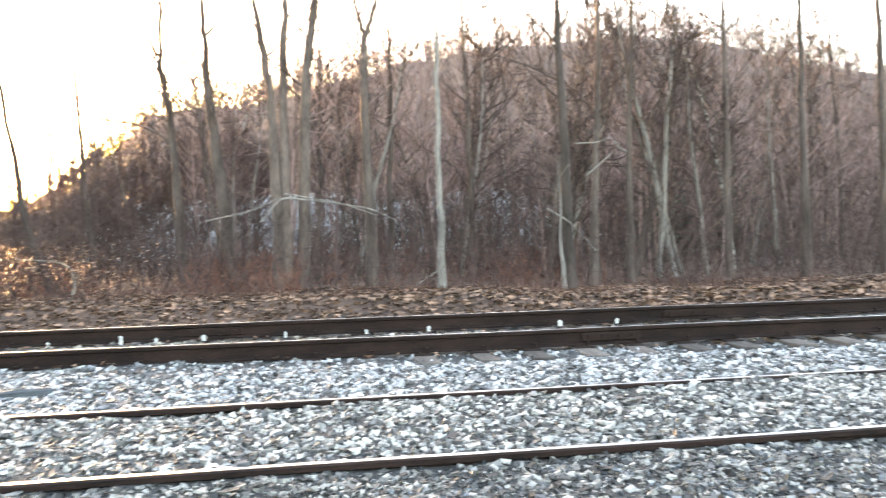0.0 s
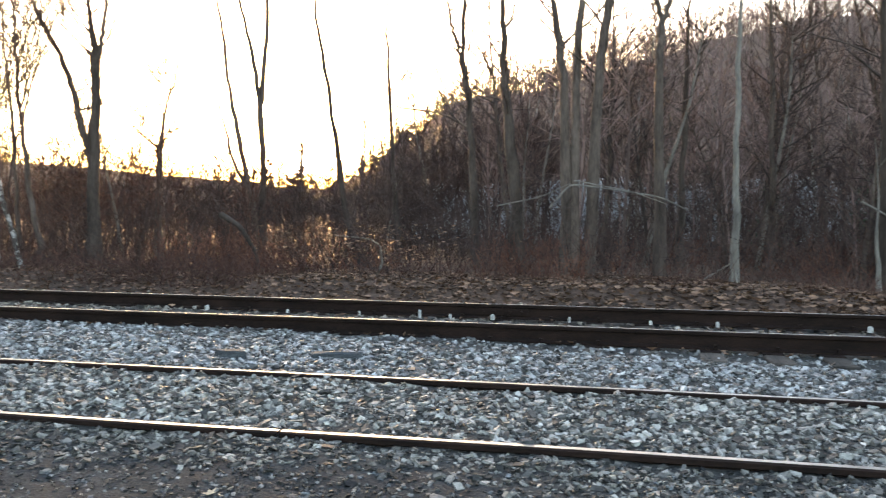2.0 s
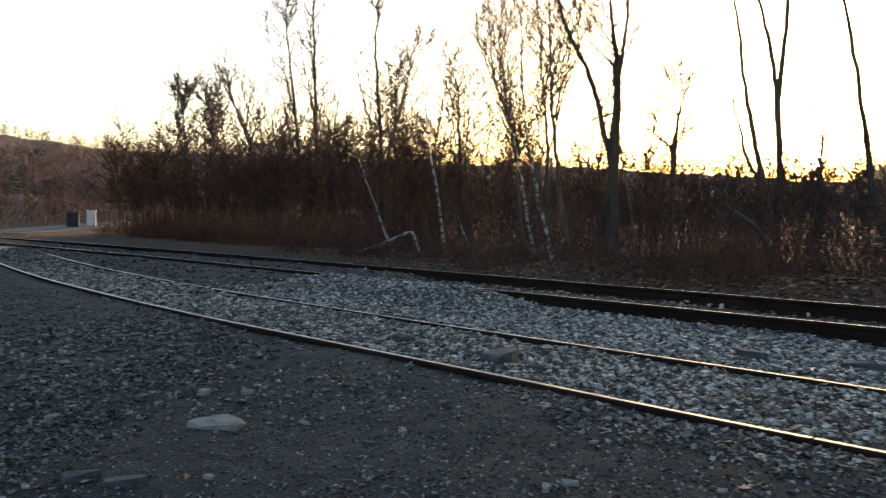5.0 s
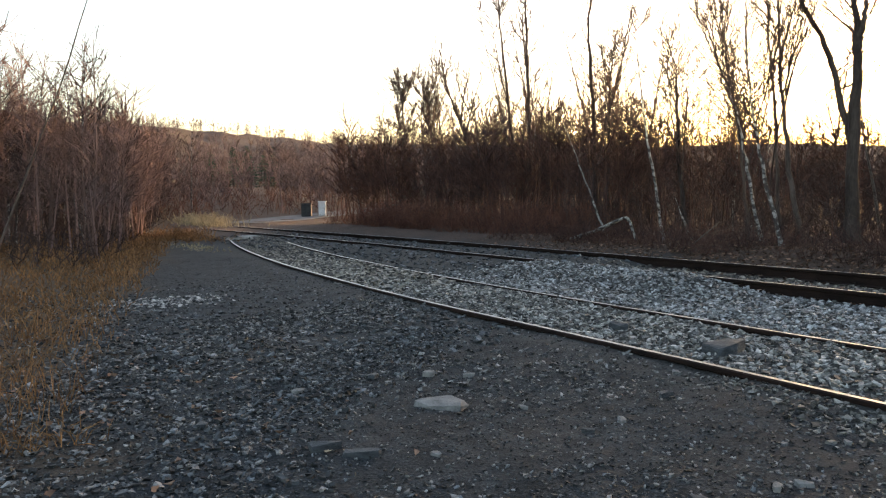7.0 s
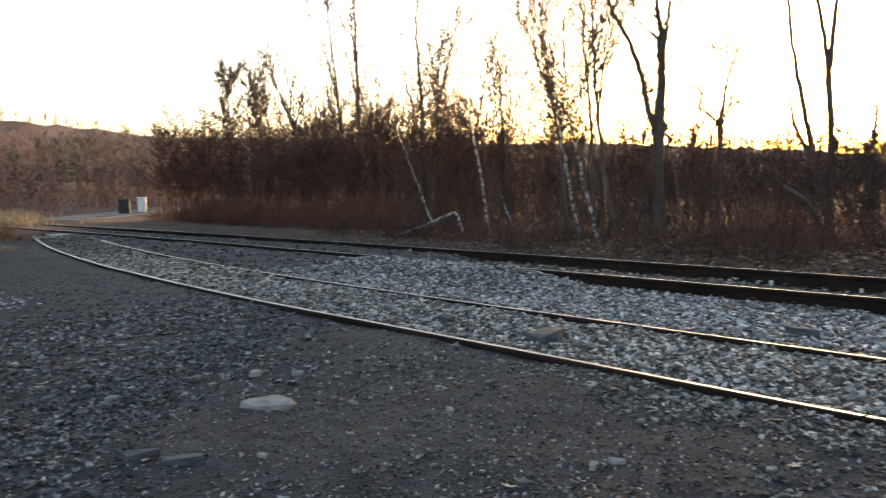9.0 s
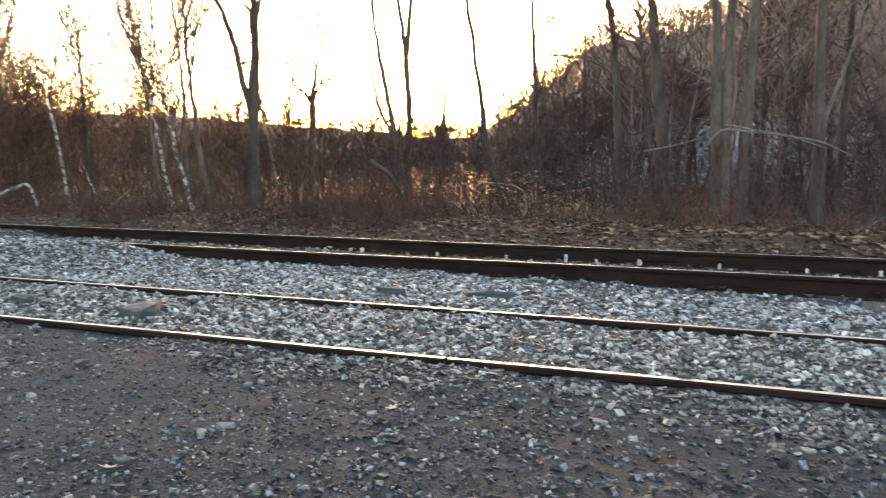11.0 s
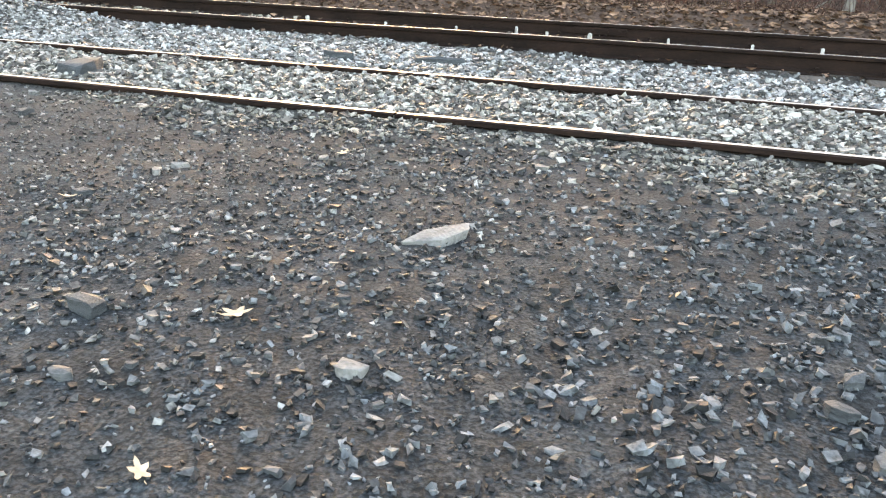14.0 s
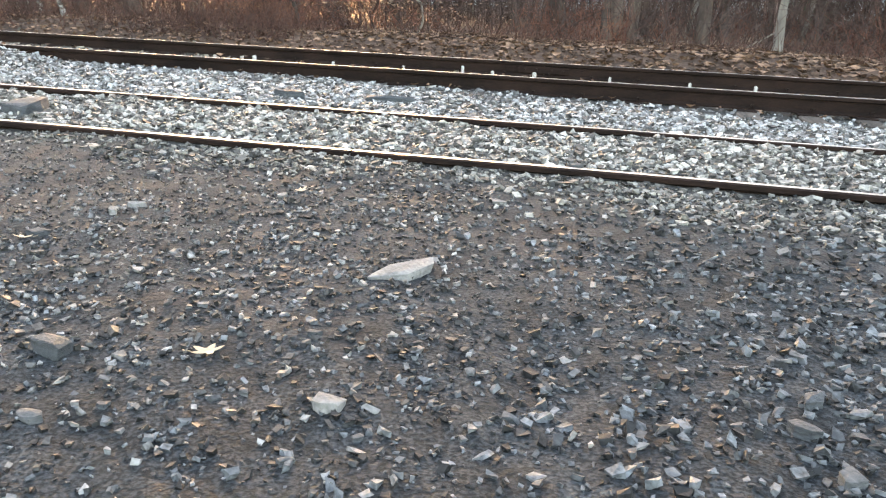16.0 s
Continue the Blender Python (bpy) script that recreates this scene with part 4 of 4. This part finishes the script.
def wild_tree(rng, height, r, limbs, twigs, sub=2, lean=0.12):
    a = rng.uniform(0, 6.28)
    q = np.array(bend_path(rng, (0, 0, -0.2), (lean * math.cos(a), lean * math.sin(a), 1), height, 8, 0.06, 0.04))
    trunk, arms, fine = run(q, r, r * 0.15), [], []
    sprout(rng, q, r, limbs, twigs, arms, fine, height * 0.28, 0.2, 0.06, sub, (0.3, 1.8), 0.012)
    return trunk, arms, fine


# middle woodland: separate trees from a few grown shapes
SHAPES = []
for i in range(9):
    rng = np.random.default_rng(300 + i)
    h = (6.0, 8.0, 9.5, 5.0, 7.0, 8.5, 5.0, 6.5, 7.5)[i]
    birch = i >= 6
    t_, a_, f_ = wild_tree(rng, h, 0.009 * h + 0.008, 26, 5, 2)
    SHAPES.append((tube_mesh("trunk", t_, 6, BIRCH if birch else PALE_BARK if i % 3 == 1 else BARK), crown_mesh(a_, f_, 4, BARK), birch))


def plant(kind, x, y, s, label, group):
    trunk, crown, birch = SHAPES[kind]
    home = new("birch_tree" if birch else "tree")
    home.matrix_basis = pose(x, y, float(ground_z(x, y)), random.uniform(-3, 3), random.uniform(-3, 3), random.uniform(0, 360)) @ Matrix.Scale(s, 4)
    tagged(home, label, "tree", group)
    part("trunk", trunk, home)
    part("crown", crown, home)


rng = np.random.default_rng(77)
for i in range(180):
    az = radians(rng.uniform(-68, 46))
    lo_r = 14.6 / max(math.cos(az), 0.42)
    d = lo_r + 22 * rng.random() ** 1.3
    x, y = d * math.sin(az), d * math.cos(az)
    deg = math.degrees(az)
    s = rng.uniform(0.55, 1.0) if deg > -14 else rng.uniform(0.4, 0.68) * (1 + 0.35 * (deg < -46))
    if -30 < deg < -12:
        s *= 0.5
    kind = int(rng.integers(0, 7 if deg > -30 else 9))
    plant(kind, x, y, s, "slender bare white birch in the wood" if kind >= 6 else "bare brown tree in the winter wood", "woodland trees")
for i in range(75):
    az = radians(rng.uniform(-104, -77))
    d = 19 + 26 * rng.random()
    x, y = d * math.sin(az), d * math.cos(az)
    if y - 0.22 * (-5.6 - x) > -1.5 and d < 42:
        y = 0.22 * (-5.6 - x) - rng.uniform(1.6, 5)
    kind = int(rng.choice([3, 6, 6, 7, 8, 4]))
    plant(kind, x, y, rng.uniform(0.5, 0.8), "slender bare white birch on the grassy bank" if kind >= 6 else "bare brown tree on the grassy bank", "birches on the bank")
stick("leaning_sapling", [(-11.5, -0.6, 0.1), (-11.5, 0.0, 1.6), (-11.3, 0.5, 2.9), (-11.0, 0.9, 4.2)], 0.016, "thin leaning bare sapling over the grass", BARK, "tree")


# far woodland, too many to count
def forest(name, count, az0, az1, r0, seed, label, far=1.06, size=(6.0, 9.5), crest=False, near=None, where=None, wood=None):
    """Many bare trees in one mesh: between two bearings, in the box near = (x0, x1, y0, y1), or where a function puts them."""
    rng = np.random.default_rng(seed)
    kinds = []
    base, many, fork = (0.05, 10, 1) if crest else (0.2, 20, 4) if near or where else (0.25, 13, 2)
    for i in range(12):
        q = np.random.default_rng(seed * 50 + i)
        top = np.array([q.normal(0, 0.07), q.normal(0, 0.07), 1.0])
        mid = top * 0.5 + np.array([q.normal(0, 0.025), q.normal(0, 0.025), 0])
        thin = 0.6 if near or where else 1.0
        k = [(0, 0, -0.05, *mid, 0.014 * thin, 0.009 * thin), (*mid, *top, 0.009 * thin, 0.003 * thin)]
        for _ in range(many):
            s = base + (0.95 - base) * q.random()
            a_ = q.uniform(0, 6.28)
            d = np.array([math.cos(a_), math.sin(a_), q.uniform(0.5, 2.0)])
            p = mid * s * 2 if s < 0.5 else mid + (top - mid) * (s - 0.5) * 2
            e_ = p + d / np.linalg.norm(d) * (0.34 - 0.2 * s) * (0.6 if where else 1.0) * q.uniform(0.6, 1.3)
            k.append((*p, *e_, 0.006 * thin * thin, 0.002 * thin))
            for _ in range(fork):
                g = p + (e_ - p) * q.uniform(0.3, 1.0)
                o = d / np.linalg.norm(d) + q.normal(0, 0.42, 3)
                k.append((*g, *(g + o / np.linalg.norm(o) * 0.12 * q.uniform(0.6, 1.4)), 0.0025 * thin, 0.0012 * thin))
        kinds.append(np.array(k))
    rows = []
    for i in range(count):
        az = rng.uniform(az0, az1)
        dist, _ = ridge(az)
        r = r0 + (dist * far - r0) * rng.random() ** 0.75
        if crest:
            r = dist * (0.88 + 0.16 * rng.random())
        h = rng.uniform(*size)
        k = kinds[int(rng.integers(0, 12))].copy()
        c, s = math.cos(az * 9 + i), math.sin(az * 9 + i)
        for o in (0, 3):
            xx, yy = k[:, o].copy(), k[:, o + 1].copy()
            k[:, o], k[:, o + 1] = (xx * c - yy * s) * h, (xx * s + yy * c) * h
            k[:, o + 2] *= h
        x, y = r * math.sin(radians(az)), r * math.cos(radians(az))
        if near:
            x, y = rng.uniform(near[0], near[1]), near[2] + (near[3] - near[2]) * rng.random() ** 1.3
        elif where:
            x, y = where(rng)
        elif -48 < x < 0 and 0.2 * (-5.6 - x) - 0.5 < y < 12.5:
            continue
        z = float(ground_z(x, y))
        k[:, 0] += x
        k[:, 3] += x
        k[:, 1] += y
        k[:, 4] += y
        k[:, 2] += z
        k[:, 5] += z
        k[:, 6:] = np.maximum(k[:, 6:] * h, (0.00026 if near or where else 0.0001) * math.hypot(x, y))
        rows.append(k)
    ob = new(name, tube_mesh(name, np.concatenate(rows), 3, wood or HAZED_TWIG))
    return tagged(ob, label, "woodland", kind="stuff")


forest("far_woodland", 900, -17, 46, 28, 5, "leafless hillside wood, its purple-brown paled with painted haze", 1.02, (4.5, 6.5))
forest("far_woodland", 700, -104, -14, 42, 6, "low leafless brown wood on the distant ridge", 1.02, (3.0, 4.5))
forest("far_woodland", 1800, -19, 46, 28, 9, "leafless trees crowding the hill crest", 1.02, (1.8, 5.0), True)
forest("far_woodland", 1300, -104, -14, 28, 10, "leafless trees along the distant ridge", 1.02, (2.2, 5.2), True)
forest("near_woodland", 260, 0, 1, 1, 11, "dense reddish brown thicket of bare young trees", 1, (2.0, 4.0), near=(-33, -15, 12.6, 22), wood=BRUSH_TWIG)
forest("near_woodland", 130, 0, 1, 1, 12, "low thicket of bare young trees", 1, (1.4, 2.7), near=(-17, -6, 13.5, 24), wood=BRUSH_TWIG)
forest("near_woodland", 60, 0, 1, 1, 14, "low scrub before the setting sun", 1, (1.2, 2.3), near=(-8, -3, 14.5, 24), wood=TWIG)
forest("near_woodland", 130, 0, 1, 1, 16, "leafless rust-brown wood behind the crossing", 1, (1.8, 3.6), near=(-64, -42, 1, 28))
forest("near_woodland", 80, 0, 1, 1, 15, "bare young trees at the foot of the hill", 1, (2.2, 4.0), near=(-6.5, -1.0, 19, 42), wood=TWIG)
forest("near_woodland", 150, 0, 1, 1, 13, "grey-brown bare young trees below the hill", 1, (2.6, 5.2), near=(-2.5, 22, 15, 34))


def bank_edge(x):
    return -0.2 + 0.22 * np.maximum(-5.6 - x, 0)


def on_bank(g, x0, x1, back, deep):
    """A place on the bank beyond the grass, back metres or more from the yard's edge."""
    x = g.uniform(x0, x1)
    return x, float(bank_edge(x)) - back - deep * g.random() ** 1.4


forest("near_woodland", 420, 0, 1, 1, 17, "dense slim bare trees crowding the grassy bank", 1, (2.8, 4.8), where=lambda g: on_bank(g, -58, -18, 0.9, 9))
forest("near_woodland", 60, 0, 1, 1, 18, "taller bare trees at the back of the bank", 1, (5.0, 7.5), where=lambda g: on_bank(g, -30, -17, 4.0, 6))
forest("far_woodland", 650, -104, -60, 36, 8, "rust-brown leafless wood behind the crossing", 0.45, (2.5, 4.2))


# brush and saplings under the trees
def brush(name, count, place, height, material, label, seed, r=0.006):
    rng = np.random.default_rng(seed)
    segs = []
    for i in range(count):
        x, y = place(rng)
        z = float(ground_z(x, y))
        h = height * rng.uniform(0.35, 1.1)
        p = bend_path(rng, (x, y, z - 0.05), (rng.normal(0, 0.5), rng.normal(0, 0.4), 1), h, 4, 0.22, 0.03)
        segs += run(p, r * rng.uniform(0.7, 1.6), r * 0.35)
        for _ in range(4):
            k = int(rng.integers(1, 4))
            d = rng.normal(0, 0.8, 3) + np.array([0, 0, 0.35])
            segs.append((*p[k], *(p[k] + d / np.linalg.norm(d) * h * rng.uniform(0.2, 0.55)), r * 0.6, r * 0.25))
    return tagged(new(name, tube_mesh(name, segs, 3, material)), label, "undergrowth", kind="stuff")


def patch(g, x0, x1, y0, y1, seed, thick=0.5):
    """A place in a patchy thicket."""
    for _ in range(40):
        x, y = g.uniform(x0, x1), y0 + (y1 - y0) * g.random() ** 1.3
        if value_noise(x * 0.8, y * 0.8, seed) > thick - 0.25 + 0.5 * g.random():
            break
    return x, y


brush("undergrowth", 2200, lambda g: patch(g, -28, 14, 11.8, 21, 51), 2.0, TWIG, "tangled brown saplings and brush under the trees", 21, 0.006)
brush("undergrowth", 1700, lambda g: patch(g, -17, -4.5, 10.5, 12.8, 55, 0.35), 0.55, BRUSH_TWIG, "low dark brush reaching down to the rails", 36, 0.006)
brush("undergrowth", 900, lambda g: patch(g, -4.5, 10, 11.2, 13.5, 56, 0.5), 0.4, BRUSH_TWIG, "low dark brush on the leaf litter", 37, 0.005)
brush("undergrowth", 2000, lambda g: (g.uniform(-32, -1), 13.5 + 15 * g.random()), 2.3, TWIG, "thin brown saplings filling the low wood", 26, 0.009)
brush("undergrowth", 1500, lambda g: (g.uniform(0, 18), 14 + 16 * g.random()), 3.4, TWIG, "thin grey saplings filling the wood below the hill", 27, 0.009)
brush("undergrowth", 550, lambda g: patch(g, -7, 0, 12.0, 15.5, 52), 0.9, RED_TWIG, "reddish brown brush on the bank", 22)
brush("undergrowth", 1900, lambda g: patch(g, -30, -15, 11.2, 13.6, 53, 0.4), 1.1, RED_TWIG, "rust-red brush beside the curving track", 23)
brush("undergrowth", 260, lambda g: patch(g, 0.5, 6, 13, 18, 54), 0.9, RED_TWIG, "reddish brush behind the trunks", 24)
brush("undergrowth", 1600, lambda g: on_bank(g, -46, -15, 0.9, 8), 1.2, TWIG, "brown brush on the grassy bank", 25, 0.01)


brush("undergrowth", 700, lambda g: (g.uniform(-60, -41), g.uniform(0, 26)), 2.0, RED_TWIG, "brown thicket behind the crossing", 28, 0.014)
brush("pale_grass", 400, lambda g: (g.normal(-37.5, 1.8), g.normal(8.3, 0.5)), 0.6, PALE_STRAW, "pale bleached grass clump by the crossing", 30, 0.012)
brush("pale_grass", 260, lambda g: (g.normal(-22.5, 1.2), g.normal(4.5, 0.22)), 0.12, PALE_STRAW, "trodden pale grass at the yard's end", 35, 0.012)
brush("pale_grass", 260, lambda g: (g.normal(-27.5, 1.6), g.normal(5.2, 0.35)), 0.5, STRAW, "pale dry grass tufts by the crossing", 29, 0.012)
stick("broken_branch", [(-5.95, 12.3, 1.22), (-5.6, 12.3, 1.02), (-5.35, 12.35, 0.6), (-5.25, 12.4, 0.1)], 0.05, "dark broken limb stub leaning in the brush", BARK)


# fallen leaves and dry grass
def leaf_field(name, x, y, lo, hi, material, label, seed, up=0.012, z=None):
    rng = np.random.default_rng(seed)
    n = len(x)
    s, t = rng.uniform(lo, hi, n), rng.uniform(0, 6.28, n)
    base = np.array([[-1, 0, 0.25], [0, -0.5, 0], [1, 0, 0.3], [0, 0.5, 0.0], [0, -0.42, -0.12], [0.0, 0.42, -0.12]], dtype=float)
    c = base[None] * s[:, None, None] * rng.uniform(0.7, 1.3, (n, 6, 1))
    tilt = rng.normal(0, 0.5, n)[:, None]
    c = np.stack([c[..., 0], c[..., 1] * np.cos(tilt) - c[..., 2] * np.sin(tilt), c[..., 1] * np.sin(tilt) + c[..., 2] * np.cos(tilt)], -1)
    ct, st = np.cos(t)[:, None], np.sin(t)[:, None]
    c = np.stack([c[..., 0] * ct - c[..., 1] * st, c[..., 0] * st + c[..., 1] * ct, c[..., 2]], -1)
    zz = (ground_z(x, y) + up) if z is None else z
    v = c + np.stack([x, y, zz + 0.3 * s], -1)[:, None]
    f = np.array([[0, 1, 3], [1, 2, 3], [0, 5, 4], [4, 5, 2]])[None] + (np.arange(n) * 6)[:, None, None]
    me = mesh_of(name, v.reshape(-1, 3), f.reshape(-1, 3), [material])
    return tagged(new(name, me), label, "leaves", kind="stuff")


x, y = scatter(17000, -16, 11, 9.7, 13.2, 31)
leaf_field("fallen_leaves", x, y, 0.03, 0.075, DRY_LEAF, "dry brown leaves covering the bank", 31)
x, y = scatter(500, -9, 6, 7.6, 10.0, 32)
k = clear_of_rails(x, y)
leaf_field("fallen_leaves", x[k], y[k], 0.02, 0.05, DRY_LEAF, "dry leaves blown between the rails", 32, 0.03)
x, y = scatter(700, -12, -3.4, -2.5, 1.0, 33)
leaf_field("fallen_leaves", x, y, 0.015, 0.035, DRY_LEAF, "dry leaves along the grassy edge", 33)
rng = np.random.default_rng(34)
n = 420
x, y = rng.normal(-3.3, 0.9, n), rng.normal(12.2, 0.4, n)
leaf_field("withered_leaves", x, y, 0.02, 0.045, DRY_LEAF, "withered orange leaves still on low twigs", 34, z=ground_z(x, y) + 0.25 + 0.55 * rng.random(n))


def grass_field(count, seed):
    rng = np.random.default_rng(seed)
    x = -4.4 - 26 * rng.random(count) ** 1.5
    y = -0.2 + np.maximum(-5.6 - x, 0) * 0.22 + 0.8 * (rng.random(count) - 0.6) - 4.5 * rng.random(count) ** 1.2
    z = ground_z(x, y)
    h, t, ln = rng.uniform(0.04, 0.2, count) * (0.5 + value_noise(x * 1.5, y * 1.5, 19)), rng.uniform(0, 6.28, count), rng.uniform(0.02, 0.16, count)
    w = np.maximum(0.004, 0.0006 * np.hypot(x, y))
    p = np.stack([x, y, z - 0.01], -1)
    m = p + np.stack([ln * 0.4 * np.cos(t), ln * 0.4 * np.sin(t), h * 0.65], -1)
    q = p + np.stack([ln * np.cos(t), ln * np.sin(t), h], -1)
    segs = np.concatenate([np.column_stack([p, m, w, w * 0.7]), np.column_stack([m, q, w * 0.7, w * 0.2])])
    tagged(new("dry_grass", tube_mesh("dry_grass", segs, 3, STRAW)), "matted dry brown grass beside the gravel", "grass", kind="stuff")


grass_field(13000, 41)


def oak_leaf(x, y, s, turn, label):
    """A curled lobed leaf with a stalk."""
    bm = bmesh.new()
    n = 22
    rim = []
    for i in range(n):
        a = 2 * math.pi * i / n
        r = (0.72 + 0.28 * math.cos(5 * a)) * (1 if abs(math.cos(a)) > 0.2 else 0.85)
        px, py = r * math.cos(a), 0.62 * r * math.sin(a)
        rim.append(bm.verts.new((px, py, 0.25 * px * px + 0.3 * py * py)))
    mid = bm.verts.new((0, 0, 0))
    for i in range(n):
        bm.faces.new((mid, rim[i], rim[(i + 1) % n]))
    ext = bmesh.ops.extrude_face_region(bm, geom=bm.faces[:])
    bmesh.ops.translate(bm, verts=[g for g in ext["geom"] if isinstance(g, bmesh.types.BMVert)], vec=(0, 0, 0.02))
    bmesh.ops.create_cube(bm, size=1, matrix=pose(-1.1, 0, 0.15, 0, 20, 0) @ Matrix.Diagonal((0.5, 0.03, 0.03, 1)))
    bmesh.ops.scale(bm, vec=(s, s, s), verts=bm.verts[:])
    bmesh.ops.recalc_face_normals(bm, faces=bm.faces[:])
    ob = new("oak_leaf", bm_mesh("oak_leaf", bm, TAN_LEAF))
    ob.matrix_basis = pose(x, y, float(ground_z(x, y)) + 0.012, 6, -5, turn)
    return tagged(ob, label, "leaf", "fallen oak leaves")


oak_leaf(-0.93, 1.3, 0.05, 20, "curled tan oak leaf lying on the dark gravel")
for i, (x, y) in enumerate(((-3.54, 1.01), (-1.4, 3.1), (-0.74, 0.61), (-2.1, 2.0), (-5.6, 1.1))):
    oak_leaf(x, y, 0.04, 70 * i, "dry tan leaf lying on the dark gravel")


# grey spoil bank at the foot of the hill
def spoil_bank():
    xs, ts = np.linspace(-9, 13, 90), np.linspace(0, 1, 14)
    xx, tt = np.meshgrid(xs, ts, indexing="ij")
    yy = 28.5 + 7 * tt + 0.8 * (value_noise(xx * 0.5, tt * 3, 81) - 0.5)
    ends = step(-9, -6, xx) * (1 - step(8, 13, xx))
    high = ends * (2.3 + 0.5 * (value_noise(xx * 0.6, xx * 0, 82) - 0.5)) * step(0, 0.4, tt) * (1 - 0.5 * step(0.6, 1, tt))
    zz = ground_z(xx, yy) - 0.3 + high + 0.25 * (value_noise(xx * 2, tt * 9, 83) - 0.5)
    n = len(ts)
    i, j = np.meshgrid(np.arange(len(xs) - 1), np.arange(n - 1), indexing="ij")
    f = np.stack([i * n + j, (i + 1) * n + j, (i + 1) * n + j + 1, i * n + j + 1], -1).reshape(-1, 4)
    me = mesh_of("spoil_bank", np.stack([xx, yy, zz], -1).reshape(-1, 3), f, [SPOIL], True)
    tagged(new("spoil_bank", me), "grey slate spoil bank behind the trunks", "spoil bank", kind="structure")


spoil_bank()


# evergreens deep in the wood
def evergreen(x, y, h, seed):
    rng = np.random.default_rng(seed)
    home = new("evergreen_tree")
    home.location = (x, y, float(ground_z(x, y)))
    tagged(home, "dark green conifer among the bare trees", "tree", "conifers")
    part("trunk", tube_mesh("trunk", run([np.array((0, 0, -0.1)), np.array((0.02, 0, h * 0.5)), np.array((0, 0, h))], 0.02 * h, 0.01), 7, BARK), home)
    segs = []
    for i in range(int(70 + 18 * h)):
        z = h * (0.08 + 0.9 * rng.random())
        a, ln = rng.uniform(0, 6.28), (h - z) * 0.33 * rng.uniform(0.6, 1.1) + 0.15
        d = np.array([math.cos(a), math.sin(a), -0.15])
        p = np.array([0, 0, z])
        segs.append((*p, *(p + d * ln), 0.012, 0.005))
        for k in range(9):
            g = p + d * ln * (0.2 + 0.8 * rng.random())
            o = np.array([math.cos(a + rng.choice([-0.9, 0.9])), math.sin(a + rng.choice([-0.9, 0.9])), rng.normal(-0.1, 0.2)])
            segs.append((*g, *(g + o * ln * 0.3), 0.022, 0.008))
    part("crown", tube_mesh("crown", segs, 3, EVERGREEN), home, "dark green needles")


for i, (x, y, h) in enumerate(((10.2, 22, 3.2), (7.5, 24, 2.6), (13.5, 24, 3.6), (-44.0, 22.0, 3.0), (5.2, 26, 2.4), (-70, 18.2, 3.6), (-73, 20.2, 4), (-71.5, 21.4, 3.2), (-75, 23.4, 4), (-73, 17, 3.5), (-77, 21.5, 3.8))):
    evergreen(x, y, h, 500 + i)


# ---- the crossing road and the relay cabinet at the curve ----
def strip(name, pts, width, lift, material, label):
    v, f = [], []
    for i, (x, y) in enumerate(pts):
        a = pts[min(i + 1, len(pts) - 1)]
        b = pts[max(i - 1, 0)]
        d = Vector((a[0] - b[0], a[1] - b[1])).normalized()
        for s in (-1, 1):
            px, py = x - d.y * s * width / 2, y + d.x * s * width / 2
            z = float(ground_z(px, py))
            v += [(px, py, z + lift), (px, py, z - 0.3)]
    for i in range(len(pts) - 1):
        o = i * 4
        f += [(o, o + 4, o + 6, o + 2), (o, o + 1, o + 5, o + 4), (o + 2, o + 6, o + 7, o + 3)]
    me = mesh_of(name, v, f, [material])
    return tagged(new(name, me), label, "road", kind="structure")


strip("road", [(-33 - 0.9 * i + 0.02 * i * i, 5.0 + 1.1 * i) for i in range(4, 14)], 3.0, 0.02, ROAD, "pale worn road crossing beyond the curve")

cab = tagged(new("relay_cabinet"), "white metal relay cabinet beside the curving track", "cabinet")
cab.matrix_basis = pose(-38.5, 14.3, float(ground_z(-38.5, 14.3)), 0, 0, 65)
part("body", block_mesh("body", (0.36, 0.32, 0.7), CABINET, 0.02), cab, "", pose(0, 0, 0.39))
part("roof", block_mesh("roof", (0.42, 0.38, 0.05), CABINET, 0.012), cab, "", pose(0, 0, 0.765))
door = part("door", block_mesh("door", (0.36, 0.02, 0.6), CABINET, 0.006), cab, "", pose(0, -0.19, 0.39))
part("handle", block_mesh("handle", (0.02, 0.03, 0.1), DARK_METAL, 0.004), door, "dark handle", pose(0.13, -0.02, 0))
part("base", block_mesh("base", (0.5, 0.44, 0.1), GREY_ROCK, 0.01), cab, "grey concrete footing", pose(0, 0, 0.0))
box = tagged(new("relay_cabinet"), "dark metal equipment box beside the white cabinet", "cabinet")
box.matrix_basis = pose(-38.9, 13.6, float(ground_z(-38.9, 13.6)), 0, 0, 65)
part("body", block_mesh("body", (0.5, 0.4, 0.62), DARK_METAL, 0.02), box, "", pose(0, 0, 0.35))
part("roof", block_mesh("roof", (0.58, 0.48, 0.05), DARK_METAL, 0.012), box, "", pose(0, 0, 0.685))
part("base", block_mesh("base", (0.52, 0.42, 0.08), GREY_ROCK, 0.01), box, "grey concrete footing", pose(0, 0, 0.0))
